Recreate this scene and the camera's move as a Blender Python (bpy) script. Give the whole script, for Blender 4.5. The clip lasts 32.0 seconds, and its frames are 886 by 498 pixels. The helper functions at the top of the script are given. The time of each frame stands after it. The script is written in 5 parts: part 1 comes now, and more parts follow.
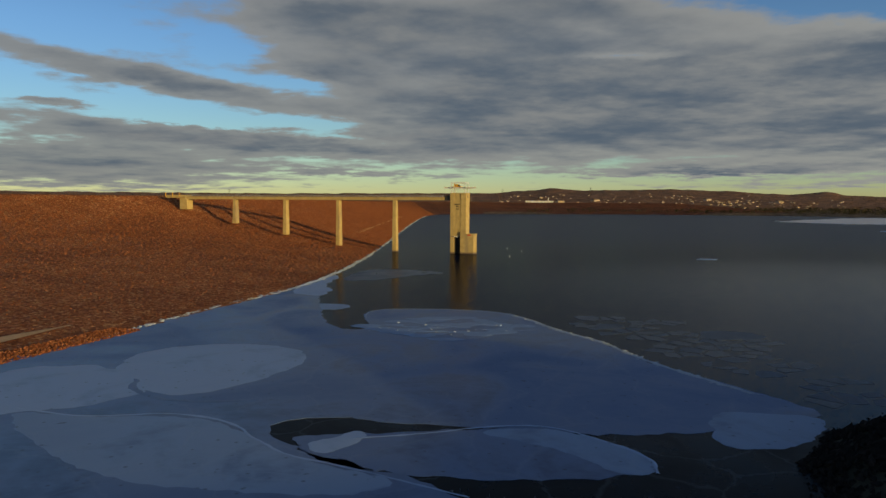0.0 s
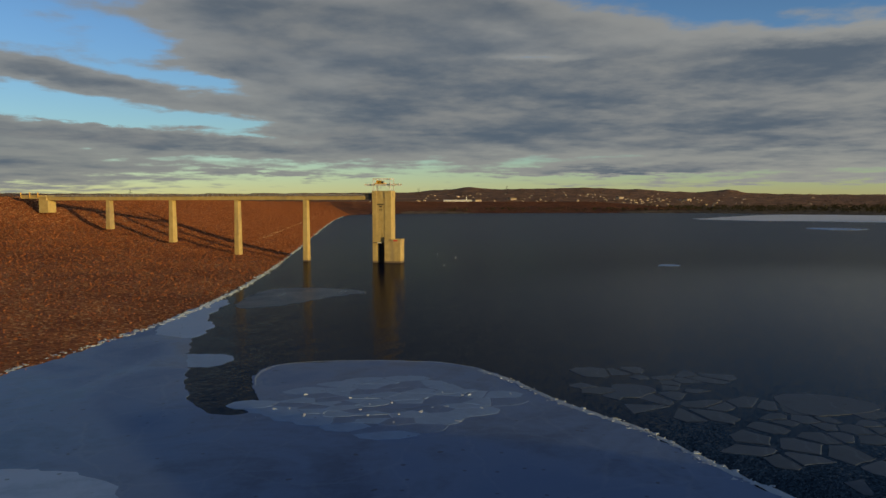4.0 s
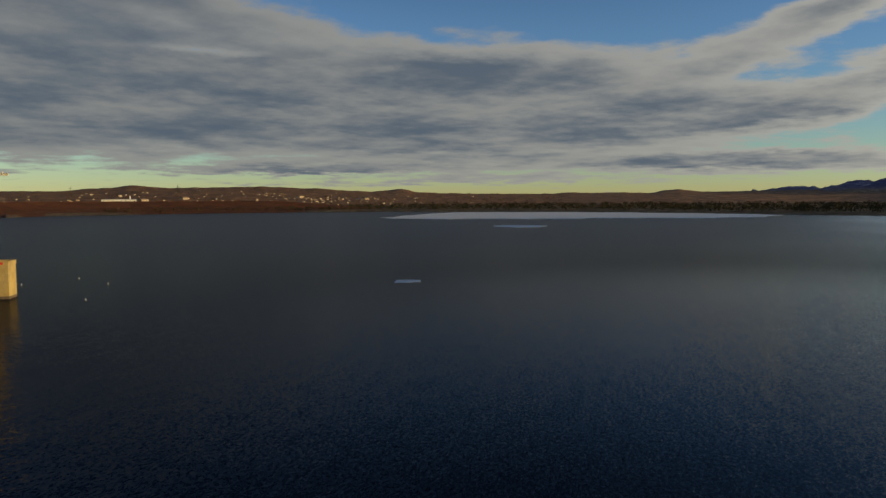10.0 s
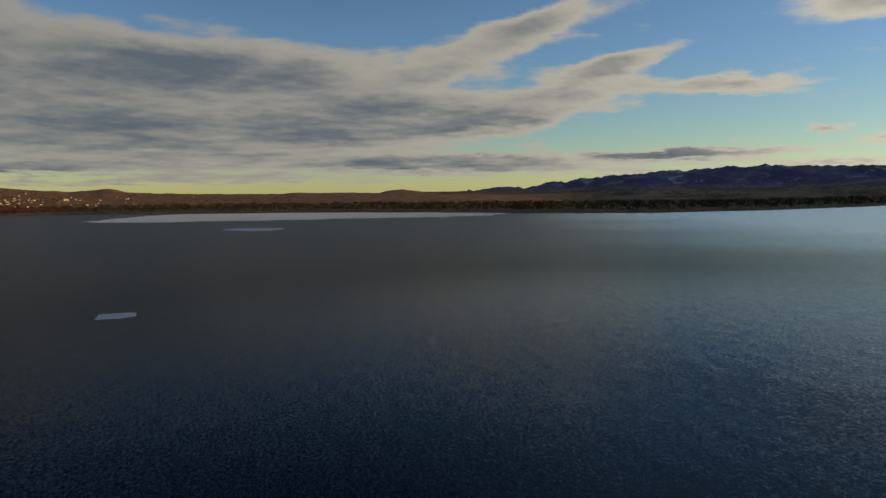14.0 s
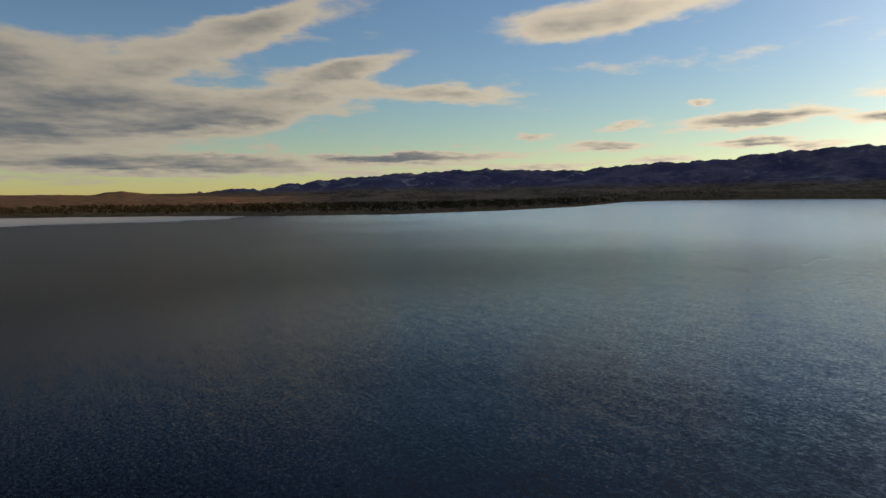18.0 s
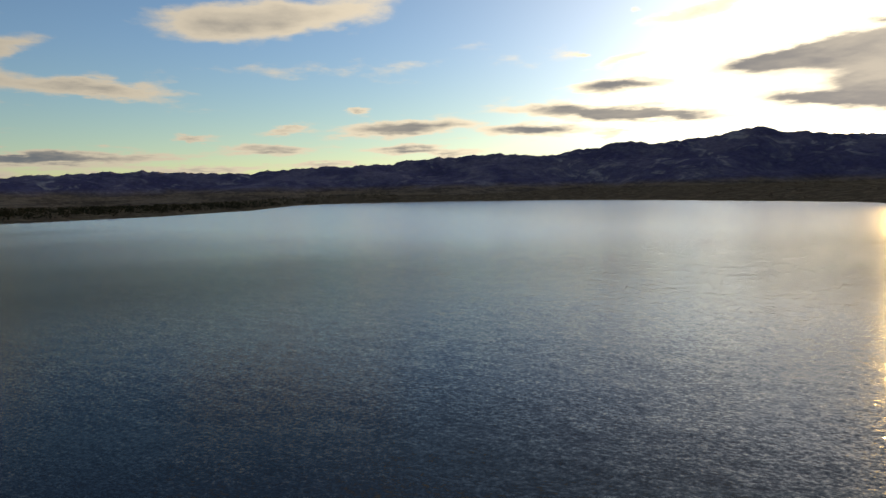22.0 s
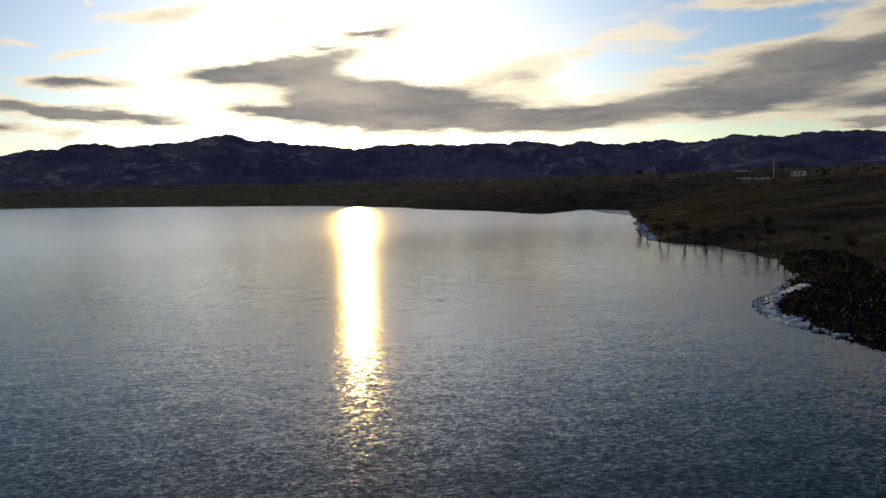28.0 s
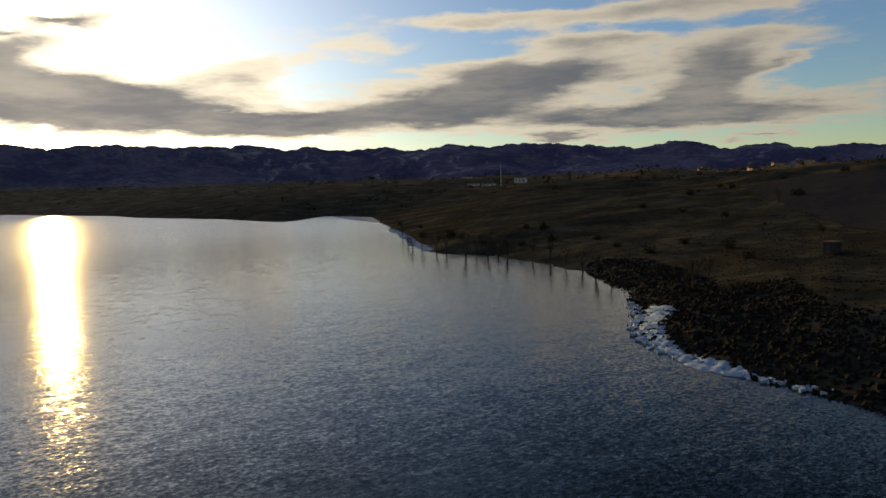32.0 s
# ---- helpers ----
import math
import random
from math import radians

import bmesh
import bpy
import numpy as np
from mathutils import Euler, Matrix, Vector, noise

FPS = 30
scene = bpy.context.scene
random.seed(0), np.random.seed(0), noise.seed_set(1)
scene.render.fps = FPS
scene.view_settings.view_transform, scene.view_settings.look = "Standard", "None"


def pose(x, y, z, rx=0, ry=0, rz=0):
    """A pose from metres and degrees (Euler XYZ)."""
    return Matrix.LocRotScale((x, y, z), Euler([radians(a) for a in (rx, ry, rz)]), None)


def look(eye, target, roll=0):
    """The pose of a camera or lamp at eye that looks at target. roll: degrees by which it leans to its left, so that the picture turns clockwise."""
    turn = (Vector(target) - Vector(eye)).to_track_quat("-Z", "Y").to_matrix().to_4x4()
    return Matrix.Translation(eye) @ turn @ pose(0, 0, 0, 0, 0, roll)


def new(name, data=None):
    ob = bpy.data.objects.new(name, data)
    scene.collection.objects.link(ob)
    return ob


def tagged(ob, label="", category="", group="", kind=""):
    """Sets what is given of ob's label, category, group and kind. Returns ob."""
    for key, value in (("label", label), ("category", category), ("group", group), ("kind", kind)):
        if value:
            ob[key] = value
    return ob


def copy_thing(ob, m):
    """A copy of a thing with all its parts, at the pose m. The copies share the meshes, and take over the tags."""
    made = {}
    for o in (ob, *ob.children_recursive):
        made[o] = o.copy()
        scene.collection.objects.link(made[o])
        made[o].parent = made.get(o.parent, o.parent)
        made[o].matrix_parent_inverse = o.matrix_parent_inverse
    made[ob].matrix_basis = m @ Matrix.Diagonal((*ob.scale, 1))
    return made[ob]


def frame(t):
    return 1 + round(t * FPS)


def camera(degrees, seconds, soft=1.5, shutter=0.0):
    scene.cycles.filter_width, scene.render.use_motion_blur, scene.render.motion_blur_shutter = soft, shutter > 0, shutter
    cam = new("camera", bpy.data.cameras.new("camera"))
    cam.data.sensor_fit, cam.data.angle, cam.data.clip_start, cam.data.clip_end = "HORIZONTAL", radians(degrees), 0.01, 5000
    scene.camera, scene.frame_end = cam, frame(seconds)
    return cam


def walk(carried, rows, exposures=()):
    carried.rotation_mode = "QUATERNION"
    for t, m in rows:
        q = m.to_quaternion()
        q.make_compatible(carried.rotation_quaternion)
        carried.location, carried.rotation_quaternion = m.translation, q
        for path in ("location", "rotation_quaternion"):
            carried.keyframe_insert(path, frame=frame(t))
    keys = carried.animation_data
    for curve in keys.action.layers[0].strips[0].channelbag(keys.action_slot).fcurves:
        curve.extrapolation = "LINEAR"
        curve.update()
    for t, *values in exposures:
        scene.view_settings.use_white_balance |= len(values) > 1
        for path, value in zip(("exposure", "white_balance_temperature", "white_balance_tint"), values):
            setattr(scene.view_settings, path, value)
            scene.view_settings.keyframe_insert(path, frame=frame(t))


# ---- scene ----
cam = camera(63.9, 32.0)


def stand(x, y, z, yaw, pitch, roll):
    """A camera pose: yaw clockwise from +y, pitch up, roll as look() takes it."""
    return pose(x, y, z, 90 + pitch, 0, -yaw) @ pose(0, 0, 0, 0, 0, roll)


PATH = [
    (0.0, 0.0, 0.0, 25.4, 0.00, -3.69, 0.35), (0.5, -0.4, 6.6, 25.4, 0.35, -3.69, 0.30),
    (1.0, -0.8, 13.2, 25.4, 0.71, -3.70, 0.23), (1.5, -1.1, 19.9, 25.4, 1.19, -3.69, 0.18),
    (2.0, -1.5, 26.8, 25.4, 1.76, -3.70, 0.13), (2.5, -1.8, 33.7, 25.4, 2.57, -3.70, 0.09),
    (3.0, -2.2, 40.7, 25.4, 3.79, -3.70, 0.05), (3.5, -2.4, 47.7, 25.5, 5.22, -3.70, -0.01),
    (4.0, -2.2, 54.7, 25.5, 6.76, -3.72, -0.05), (4.5, -1.9, 61.7, 25.5, 8.39, -3.73, -0.09),
    (5.0, -1.3, 68.7, 25.5, 10.06, -3.73, -0.13), (5.5, -0.7, 75.7, 25.6, 11.72, -3.71, -0.16),
    (6.0, 0.0, 82.6, 25.6, 13.34, -3.72, -0.18), (6.5, 0.9, 89.3, 25.6, 15.01, -3.74, -0.20),
    (7.0, 2.0, 95.9, 25.6, 16.95, -3.76, -0.23), (7.5, 3.4, 102.2, 25.5, 19.40, -3.77, -0.25),
    (8.0, 4.9, 108.4, 25.5, 22.09, -3.78, -0.27), (8.5, 6.5, 114.7, 25.5, 24.78, -3.80, -0.29),
    (9.0, 8.2, 121.0, 25.4, 27.41, -3.82, -0.30), (9.5, 10.2, 127.3, 25.4, 29.84, -3.84, -0.30),
    (10.0, 12.5, 133.7, 25.4, 32.28, -3.86, -0.32), (10.5, 15.0, 140.0, 25.3, 34.89, -3.88, -0.34),
    (11.0, 17.7, 146.1, 25.3, 37.72, -3.90, -0.38), (11.5, 20.8, 152.2, 25.3, 40.64, -3.91, -0.42),
    (12.0, 24.1, 158.0, 25.3, 43.43, -3.93, -0.47), (12.5, 27.6, 163.6, 25.3, 46.18, -3.96, -0.51),
    (13.0, 31.3, 168.9, 25.2, 48.83, -3.99, -0.54), (13.5, 35.2, 174.0, 25.2, 51.40, -4.01, -0.57),
    (14.0, 39.2, 178.8, 25.2, 54.00, -4.01, -0.60), (14.5, 43.2, 183.3, 25.2, 56.58, -4.02, -0.61),
    (15.0, 46.9, 187.6, 25.1, 58.87, -4.05, -0.61), (15.5, 50.5, 191.7, 25.1, 61.05, -4.07, -0.61),
    (16.0, 54.0, 195.5, 25.0, 63.26, -4.09, -0.63), (16.5, 57.5, 198.9, 25.0, 65.66, -4.11, -0.65),
    (17.0, 61.1, 202.0, 24.9, 68.41, -4.11, -0.68), (17.5, 64.8, 204.7, 24.9, 71.68, -4.10, -0.73),
    (18.0, 68.6, 207.1, 24.8, 75.05, -4.09, -0.79), (18.5, 72.5, 209.3, 24.8, 78.48, -4.11, -0.87),
    (19.0, 76.4, 211.2, 24.7, 81.96, -4.14, -0.95), (19.5, 80.5, 212.9, 24.7, 85.44, -4.15, -1.02),
    (20.0, 84.7, 214.3, 24.6, 88.25, -4.15, -1.07), (20.5, 89.0, 215.6, 24.6, 91.23, -4.15, -1.11),
    (21.0, 93.4, 216.5, 24.5, 94.24, -4.17, -1.15), (21.5, 97.8, 217.3, 24.5, 97.76, -4.20, -1.18),
    (22.0, 102.4, 217.7, 24.4, 101.37, -4.24, -1.19), (22.5, 107.1, 217.9, 24.4, 104.86, -4.27, -1.19),
    (23.0, 111.9, 217.8, 24.3, 108.07, -4.30, -1.19), (23.5, 116.8, 217.4, 24.3, 111.52, -4.32, -1.19),
    (24.0, 121.7, 216.8, 24.2, 114.93, -4.33, -1.19), (24.5, 126.8, 215.9, 24.2, 118.36, -4.35, -1.22),
    (25.0, 132.0, 214.7, 24.1, 121.72, -4.38, -1.25), (25.5, 137.2, 213.3, 24.1, 125.02, -4.42, -1.30),
    (26.0, 142.6, 211.6, 24.0, 128.42, -4.46, -1.34), (26.5, 147.9, 209.6, 24.0, 131.87, -4.51, -1.38),
    (27.0, 153.3, 207.3, 23.9, 135.33, -4.58, -1.43), (27.5, 158.7, 204.7, 23.9, 138.75, -4.66, -1.48),
    (28.0, 163.9, 201.8, 23.8, 142.10, -4.72, -1.51), (28.5, 169.0, 198.4, 23.8, 145.21, -4.74, -1.53),
    (29.0, 173.9, 194.7, 23.7, 148.18, -4.75, -1.53), (29.5, 178.6, 190.7, 23.7, 151.04, -4.76, -1.52),
    (30.0, 183.0, 186.3, 23.6, 153.80, -4.78, -1.50), (30.5, 187.3, 181.7, 23.6, 156.41, -4.78, -1.48),
    (31.0, 191.4, 176.9, 23.5, 158.86, -4.78, -1.45), (31.5, 195.3, 171.9, 23.5, 161.31, -4.78, -1.43),
    (32.0, 199.1, 166.9, 23.5, 164.02, -4.79, -1.41),
]
walk(cam, [(r[0], stand(*r[1:])) for r in PATH],
     exposures=[(0, 0.15, 5700, 7), (9, 0.15, 5750, 7), (14, 0.25, 6200, 8), (19, 0.35, 6800, 10), (22, 0.42, 6800, 10), (26, 0.3, 6700, 10), (28, 0.12, 6550, 10), (32, 0.05, 6500, 10)])

# ---- world and sun ----
SUN_AZ, SUN_EL = 135.2, 4.7


def compass(az, el):
    a, e = radians(az), radians(el)
    return Vector((math.sin(a) * math.cos(e), math.cos(a) * math.cos(e), math.sin(e)))


class Nodes:
    """Short hand for a node tree."""

    def __init__(self, tree):
        self.tree = tree

    def add(self, kind):
        return self.tree.nodes.new(kind)

    def put(self, socket, value):
        if isinstance(value, bpy.types.NodeSocket):
            self.tree.links.new(value, socket)
        elif value is not None:
            socket.default_value = value

    def math(self, op, a, b=None, c=None, clamp=False):
        n = self.add("ShaderNodeMath")
        n.operation, n.use_clamp = op, clamp
        for s, v in zip(n.inputs, (a, b, c)):
            self.put(s, v)
        return n.outputs[0]

    def vmath(self, op, a, b=None, out=0):
        n = self.add("ShaderNodeVectorMath")
        n.operation = op
        self.put(n.inputs[0], a)
        self.put(n.inputs[1], b)
        return n.outputs[out]

    def noise(self, vec, scale, detail=3.0, rough=0.55, out=0, distortion=0.0):
        n = self.add("ShaderNodeTexNoise")
        self.put(n.inputs["Vector"], vec)
        n.inputs["Scale"].default_value = scale
        n.inputs["Detail"].default_value = detail
        n.inputs["Roughness"].default_value = rough
        n.inputs["Distortion"].default_value = distortion
        return n.outputs[out]

    def step(self, v, lo, hi, a=0.0, b=1.0):
        n = self.add("ShaderNodeMapRange")
        n.interpolation_type = "SMOOTHSTEP"
        for s, x in zip(n.inputs, (v, lo, hi, a, b)):
            self.put(s, x)
        return n.outputs[0]

    def mix(self, f, a, b, blend="MIX"):
        n = self.add("ShaderNodeMix")
        n.data_type, n.blend_type = "RGBA", blend
        self.put(n.inputs[0], f)
        for s, v in zip((n.inputs[6], n.inputs[7]), (a, b)):
            self.put(s, v if isinstance(v, bpy.types.NodeSocket) else (*v, 1))
        return n.outputs[2]

    def scale3(self, vec, xyz):
        return self.vmath("MULTIPLY", vec, xyz)


world = bpy.data.worlds.new("sky")
scene.world = world
world.use_nodes = True
N = Nodes(world.node_tree)
world.node_tree.nodes.clear()
way = N.add("ShaderNodeTexCoord").outputs["Generated"]
sky = N.add("ShaderNodeTexSky")
sky.sky_type, sky.sun_disc = "NISHITA", False
sky.sun_elevation, sky.sun_rotation = radians(SUN_EL), radians(SUN_AZ)
sky.air_density, sky.dust_density, sky.ozone_density, sky.altitude = 1.0, 0.6, 1.6, 1650
# azimuth (degrees, seam behind the walk) and height of a sky direction
turned = N.add("ShaderNodeVectorRotate")
turned.rotation_type = "Z_AXIS"
N.put(turned.inputs["Vector"], way)
turned.inputs["Angle"].default_value = radians(80)
sep = N.add("ShaderNodeSeparateXYZ")
N.put(sep.inputs[0], turned.outputs[0])
az = N.math("ADD", N.math("MULTIPLY", N.math("ARCTAN2", sep.outputs[0], sep.outputs[1]), 57.2958), 80.0)
el = N.math("MULTIPLY", N.math("ARCSINE", sep.outputs[2]), 57.2958)
# ragged outlines: the place in the sky is shifted by noise in the plane of the clouds, which shortens towards the horizon
ahead = N.add("ShaderNodeSeparateXYZ")
N.put(ahead.inputs[0], way)
depth = N.math("MAXIMUM", N.math("ADD", ahead.outputs[2], 0.09), 0.05)
flat = N.add("ShaderNodeCombineXYZ")
N.put(flat.inputs[0], N.math("DIVIDE", ahead.outputs[0], depth))
N.put(flat.inputs[1], N.math("DIVIDE", ahead.outputs[1], depth))
level = flat.outputs[0]
big = N.noise(level, 0.9, 2.0, 0.5, out=1)
fine = N.noise(level, 3.4, 7.0, 0.62, out=1)
bs, fs = N.add("ShaderNodeSeparateXYZ"), N.add("ShaderNodeSeparateXYZ")
N.put(bs.inputs[0], big)
N.put(fs.inputs[0], fine)
waz = N.math("ADD", az, N.math("ADD", N.math("MULTIPLY_ADD", bs.outputs[0], 5.0, -2.5), N.math("MULTIPLY_ADD", fs.outputs[0], 4.0, -2.0)))
wel = N.math("ADD", el, N.math("ADD", N.math("MULTIPLY_ADD", bs.outputs[1], 1.0, -0.5), N.math("MULTIPLY_ADD", fs.outputs[1], 1.5, -0.75)))
spot = N.add("ShaderNodeCombineXYZ")
N.put(spot.inputs[0], waz)
N.put(spot.inputs[1], wel)
spot.inputs[2].default_value = 1.0
cover = 0.0


def cloud(a, e, w, h, thick, tilt=0.0):
    """Adds one cloud, or with a negative thickness a gap: its azimuth, height, half width and half height in degrees, its thickness, and its tilt."""
    global cover
    dx = N.vmath("DOT_PRODUCT", spot.outputs[0], (1 / w, 0.0, -a / w), out=1)
    dy = N.vmath("DOT_PRODUCT", spot.outputs[0], (-tilt / h, 1 / h, (tilt * a - e) / h), out=1)
    q = N.math("MULTIPLY_ADD", dx, dx, N.math("MULTIPLY", dy, dy))
    cover = N.math("MULTIPLY_ADD", N.math("POWER", 0.36788, q), thick, cover)


# the grey bank over the dam and the town
cloud(-23.6, 9.3, 10.2, 0.87, 1.2, -0.15)
cloud(-28.3, 6.9, 3.8, 0.35, 0.9, -0.03)
cloud(-19.8, 5, 13.1, 0.92, 1.2, -0.05)
cloud(-26.7, 2.6, 13.7, 1.69, 1.15)
cloud(-10, 11.7, 8.2, 3.13, 0.9)
cloud(-6.5, 14.3, 11.3, 1.23, 0.8)
cloud(5.1, 13.2, 13.1, 2.91, 1, -0.02)
cloud(7.4, 7.6, 16.4, 3.26, 1.2, -0.02)
cloud(-1.1, 4.7, 10.7, 1.52, 0.8, -0.05)
cloud(23, 8.3, 17.8, 3.65, 1.1, -0.03)
cloud(35.4, 9.4, 12.6, 2.2, 1, -0.03)
cloud(37.4, 5, 12.3, 1.83, 0.8)
cloud(12.3, 14.8, 8.4, 1.23, 0.7, -0.18)
cloud(22.7, 7.1, 16.3, 3.08, 0.9, -0.02)
cloud(37.5, 8.2, 15.2, 2.68, 1, -0.03)
cloud(48.7, 6.2, 11.9, 1.98, 0.8)
cloud(14.7, 11.2, 4.6, 0.37, -0.75, -0.02)
cloud(-11.8, 9.1, 3, 0.68, -0.7, -0.1)
cloud(-7.4, 5, 3.6, 0.4, -0.9, -0.1)
cloud(-11.3, 6.2, 5.6, 0.52, -0.8, -0.05)
cloud(-15.1, 11.1, 3.1, 0.75, -0.4)
cloud(-19.7, 6.2, 4, 0.37, -0.7, -0.1)
cloud(-16, 12.6, 3.3, 1.21, -0.5)
cloud(42.1, 6.2, 2.1, 0.47, -0.4)
# low streaks over the horizon
cloud(-6.5, 2.3, 7.6, 0.27, 0.6, -0.02)
cloud(24.1, 2.8, 7.5, 0.33, 0.6)
cloud(18.6, 2.5, 10.2, 0.27, 0.5)
cloud(36.7, 1.9, 6.5, 0.29, 0.5)
cloud(22.5, 2.5, 9.1, 0.34, 0.5)
cloud(53.2, 2.9, 17.9, 0.75, 0.75)
cloud(45.1, 4.2, 2.7, 0.27, 0.4)
cloud(71.2, 3.4, 4.6, 0.44, 0.9, 0.03)
cloud(61.7, 2.2, 13.3, 0.43, 0.6)
cloud(35.2, 1.5, 17.3, 0.31, 0.5)
# the cream arm and wisps
cloud(58.3, 12, 8.3, 1.55, 0.95, 0.29)
cloud(61.9, 13.5, 3.6, 1.18, 0.6, 0.39)
cloud(60.4, 7.1, 7.8, 1.18, 1.1, 0.12)
cloud(67.1, 9.8, 4.1, 0.71, 1, 0.21)
cloud(75.7, 8, 4.4, 0.74, 1.1, -0.05)
cloud(66.7, 10, 4.6, 0.66, 0.8, 0.05)
cloud(87.9, 13.7, 7.3, 1.4, 1.2, 0.11)
cloud(98.6, 10.7, 13.4, 0.9, 0.35, 0.05)
# lens clouds over the mountains
cloud(97.8, 5.4, 5.2, 0.6, 1.5, 0.02)
cloud(88.2, 3.9, 3.6, 0.4, 1.2, 0.01)
cloud(99.7, 3.6, 4.1, 0.43, 1.3, -0.02)
cloud(73.8, 3.3, 7.1, 0.4, 1.1)
cloud(53.7, 2.9, 8.4, 0.51, 0.8)
cloud(82.8, 2.4, 4.1, 0.31, 0.9)
cloud(92.2, 2.6, 3.9, 0.27, 0.9)
cloud(82.8, 4.8, 1.3, 0.22, 0.9)
cloud(95, 6.8, 0.9, 0.17, 0.8)
cloud(89.3, 5.2, 1.6, 0.22, 0.7, 0.1)
cloud(108.9, 4.9, 3.5, 0.48, 1.6)
cloud(113.7, 6.3, 7.2, 0.57, 1.6, -0.05)
cloud(115.8, 8.3, 3.8, 0.47, 1.4)
cloud(117.7, 5.8, 4, 0.44, 1.2, -0.08)
cloud(121, 13.2, 3.3, 0.46, 0.75, 0.19)
cloud(115.6, 10.4, 2.9, 0.38, 0.7, 0.19)
cloud(117.3, 13.6, 0.9, 0.25, 0.6)
cloud(130.3, 13.2, 1.7, 0.25, 0.6)
cloud(112.3, 10.9, 0.7, 0.17, 0.6)
cloud(114.8, 4.5, 1.2, 0.22, 0.9)
# the dark cloud over the sun and the grey mass after it
cloud(131.2, 10, 5.7, 0.84, 1.9, 0.12)
cloud(128.5, 9.3, 4.9, 0.64, 1.5)
cloud(135.9, 7.7, 8, 1.27, 2.2, -0.05)
cloud(139.2, 6, 9.4, 1.18, 2.3)
cloud(149.6, 5.3, 6, 0.78, 1.9)
cloud(129.4, 6.5, 3.5, 0.39, 1.2, -0.1)
cloud(137.2, 12.3, 2.9, 0.28, 1.1, 0.24)
cloud(132.9, 11.4, 1.3, 0.21, 0.8, -0.1)
cloud(148.8, 9.1, 4.6, 1.72, 0.5, 0.22)
cloud(149.1, 5.3, 5.2, 0.61, 1.6, -0.08)
cloud(136.7, 12.2, 2.7, 0.23, 1)
cloud(163.5, 6.4, 8.4, 1.49, 2.1, 0.05)
cloud(171.4, 8.6, 8.5, 1.51, 1.82, 0.05)
cloud(182.3, 5.2, 11.3, 1.01, 2.1)
cloud(184.5, 7.6, 3.3, 2.15, 1.82, 0.32)
cloud(177.2, 11.1, 5.2, 0.6, 1)
cloud(173.5, 3.7, 2.5, 0.39, 1.68, -0.05)
cloud(186.4, 3, 1.2, 0.24, 1)
cloud(188.8, 3.5, 1.4, 0.19, 1)
cloud(189.7, 8.5, 2.3, 0.33, 0.8, 0.22)
cloud(179.2, 12.9, 12.8, 0.77, 0.8)
cloud(159.1, 10.8, 4, 1.06, 0.6)
cloud(149.3, 9.2, 5.2, 1.1, 0.4, 0.19)
cloud(188.3, 10.6, 3.7, 0.66, 0.6)
cloud(167.1, 13, 6.9, 0.65, 0.5)
# high haze over the rest of the sky
cloud(250, 14, 50, 9, 0.9)
# unseen grey cloud overhead, added for the water to mirror
cloud(85, 40, 50, 10, 1.1)

speck = N.noise(level, 2.2, 8.0, 0.56)
wisp = N.noise(level, 6.0, 6.0, 0.58)
grain = N.math("MULTIPLY_ADD", wisp, 0.4, N.math("MULTIPLY", speck, 1.6))
body = N.math("ADD", N.math("MINIMUM", cover, 1.7), N.math("SUBTRACT", grain, 1.07))
veil = N.step(body, 0.12, 0.58)
core = N.step(body, 0.45, 1.45)
tone = N.step(N.math("MULTIPLY_ADD", wisp, 0.3, N.noise(level, 1.2, 8.0, 0.55)), 0.47, 0.88)
# the sun's aureole, and how near to the sun a direction lies
near = N.vmath("DOT_PRODUCT", way, tuple(compass(SUN_AZ, SUN_EL)), out=1)
off = N.math("MULTIPLY", N.math("ARCCOSINE", N.math("MINIMUM", near, 1.0)), 57.2958)
glow1 = N.math("EXPONENT", N.math("MULTIPLY", off, -0.8))
glow2 = N.math("EXPONENT", N.math("MULTIPLY", off, -0.11))
glow3 = N.math("EXPONENT", N.math("MULTIPLY", off, -0.03))
clear = N.mix(1.0, sky.outputs[0], (0.116, 0.125, 0.148), "MULTIPLY")
floor_ = N.math("MULTIPLY", N.step(off, 50.0, 95.0, 1.7, 0.06), N.step(az, 150.0, 185.0, 1.0, 0.12))
zenith_gain = N.step(el, 12.0, 31.0, 1.0, floor_)                 # unseen high sky brightened or dimmed by direction, to set the water's reflections
clear = N.mix(1.0, clear, N.mix(zenith_gain, (0.0, 0.0, 0.0), (1.0, 1.0, 1.0)), "MULTIPLY")
low = N.step(el, 2.0, 13.0)                                 # dusty air over the horizon
clear = N.mix(1.0, clear, N.mix(low, (1.06, 1.0, 0.80), (1.0, 1.0, 1.0)), "MULTIPLY")
haze = N.mix(glow2, (0.0, 0.0, 0.0), (1.75, 1.6, 1.32))
clear = N.mix(1.0, clear, haze, "ADD")
wide = N.math("EXPONENT", N.math("MULTIPLY", N.math("POWER", N.math("DIVIDE", off, 21.0), 2.0), -1.0))
clear = N.mix(1.0, clear, N.mix(wide, (0.0, 0.0, 0.0), (0.42, 0.4, 0.36)), "ADD")
clear = N.mix(1.0, clear, N.mix(glow1, (0, 0, 0), (15.0, 11.5, 6.0)), "ADD")
disc = N.step(off, 0.3, 0.75, 1.0, 0.0)                     # the sun itself, softened by thin cloud
clear = N.mix(1.0, clear, N.mix(disc, (0, 0, 0), (60.0, 50.0, 30.0)), "ADD")
edge = N.mix(glow3, (0.228, 0.210, 0.182), (1.55, 1.32, 0.95))
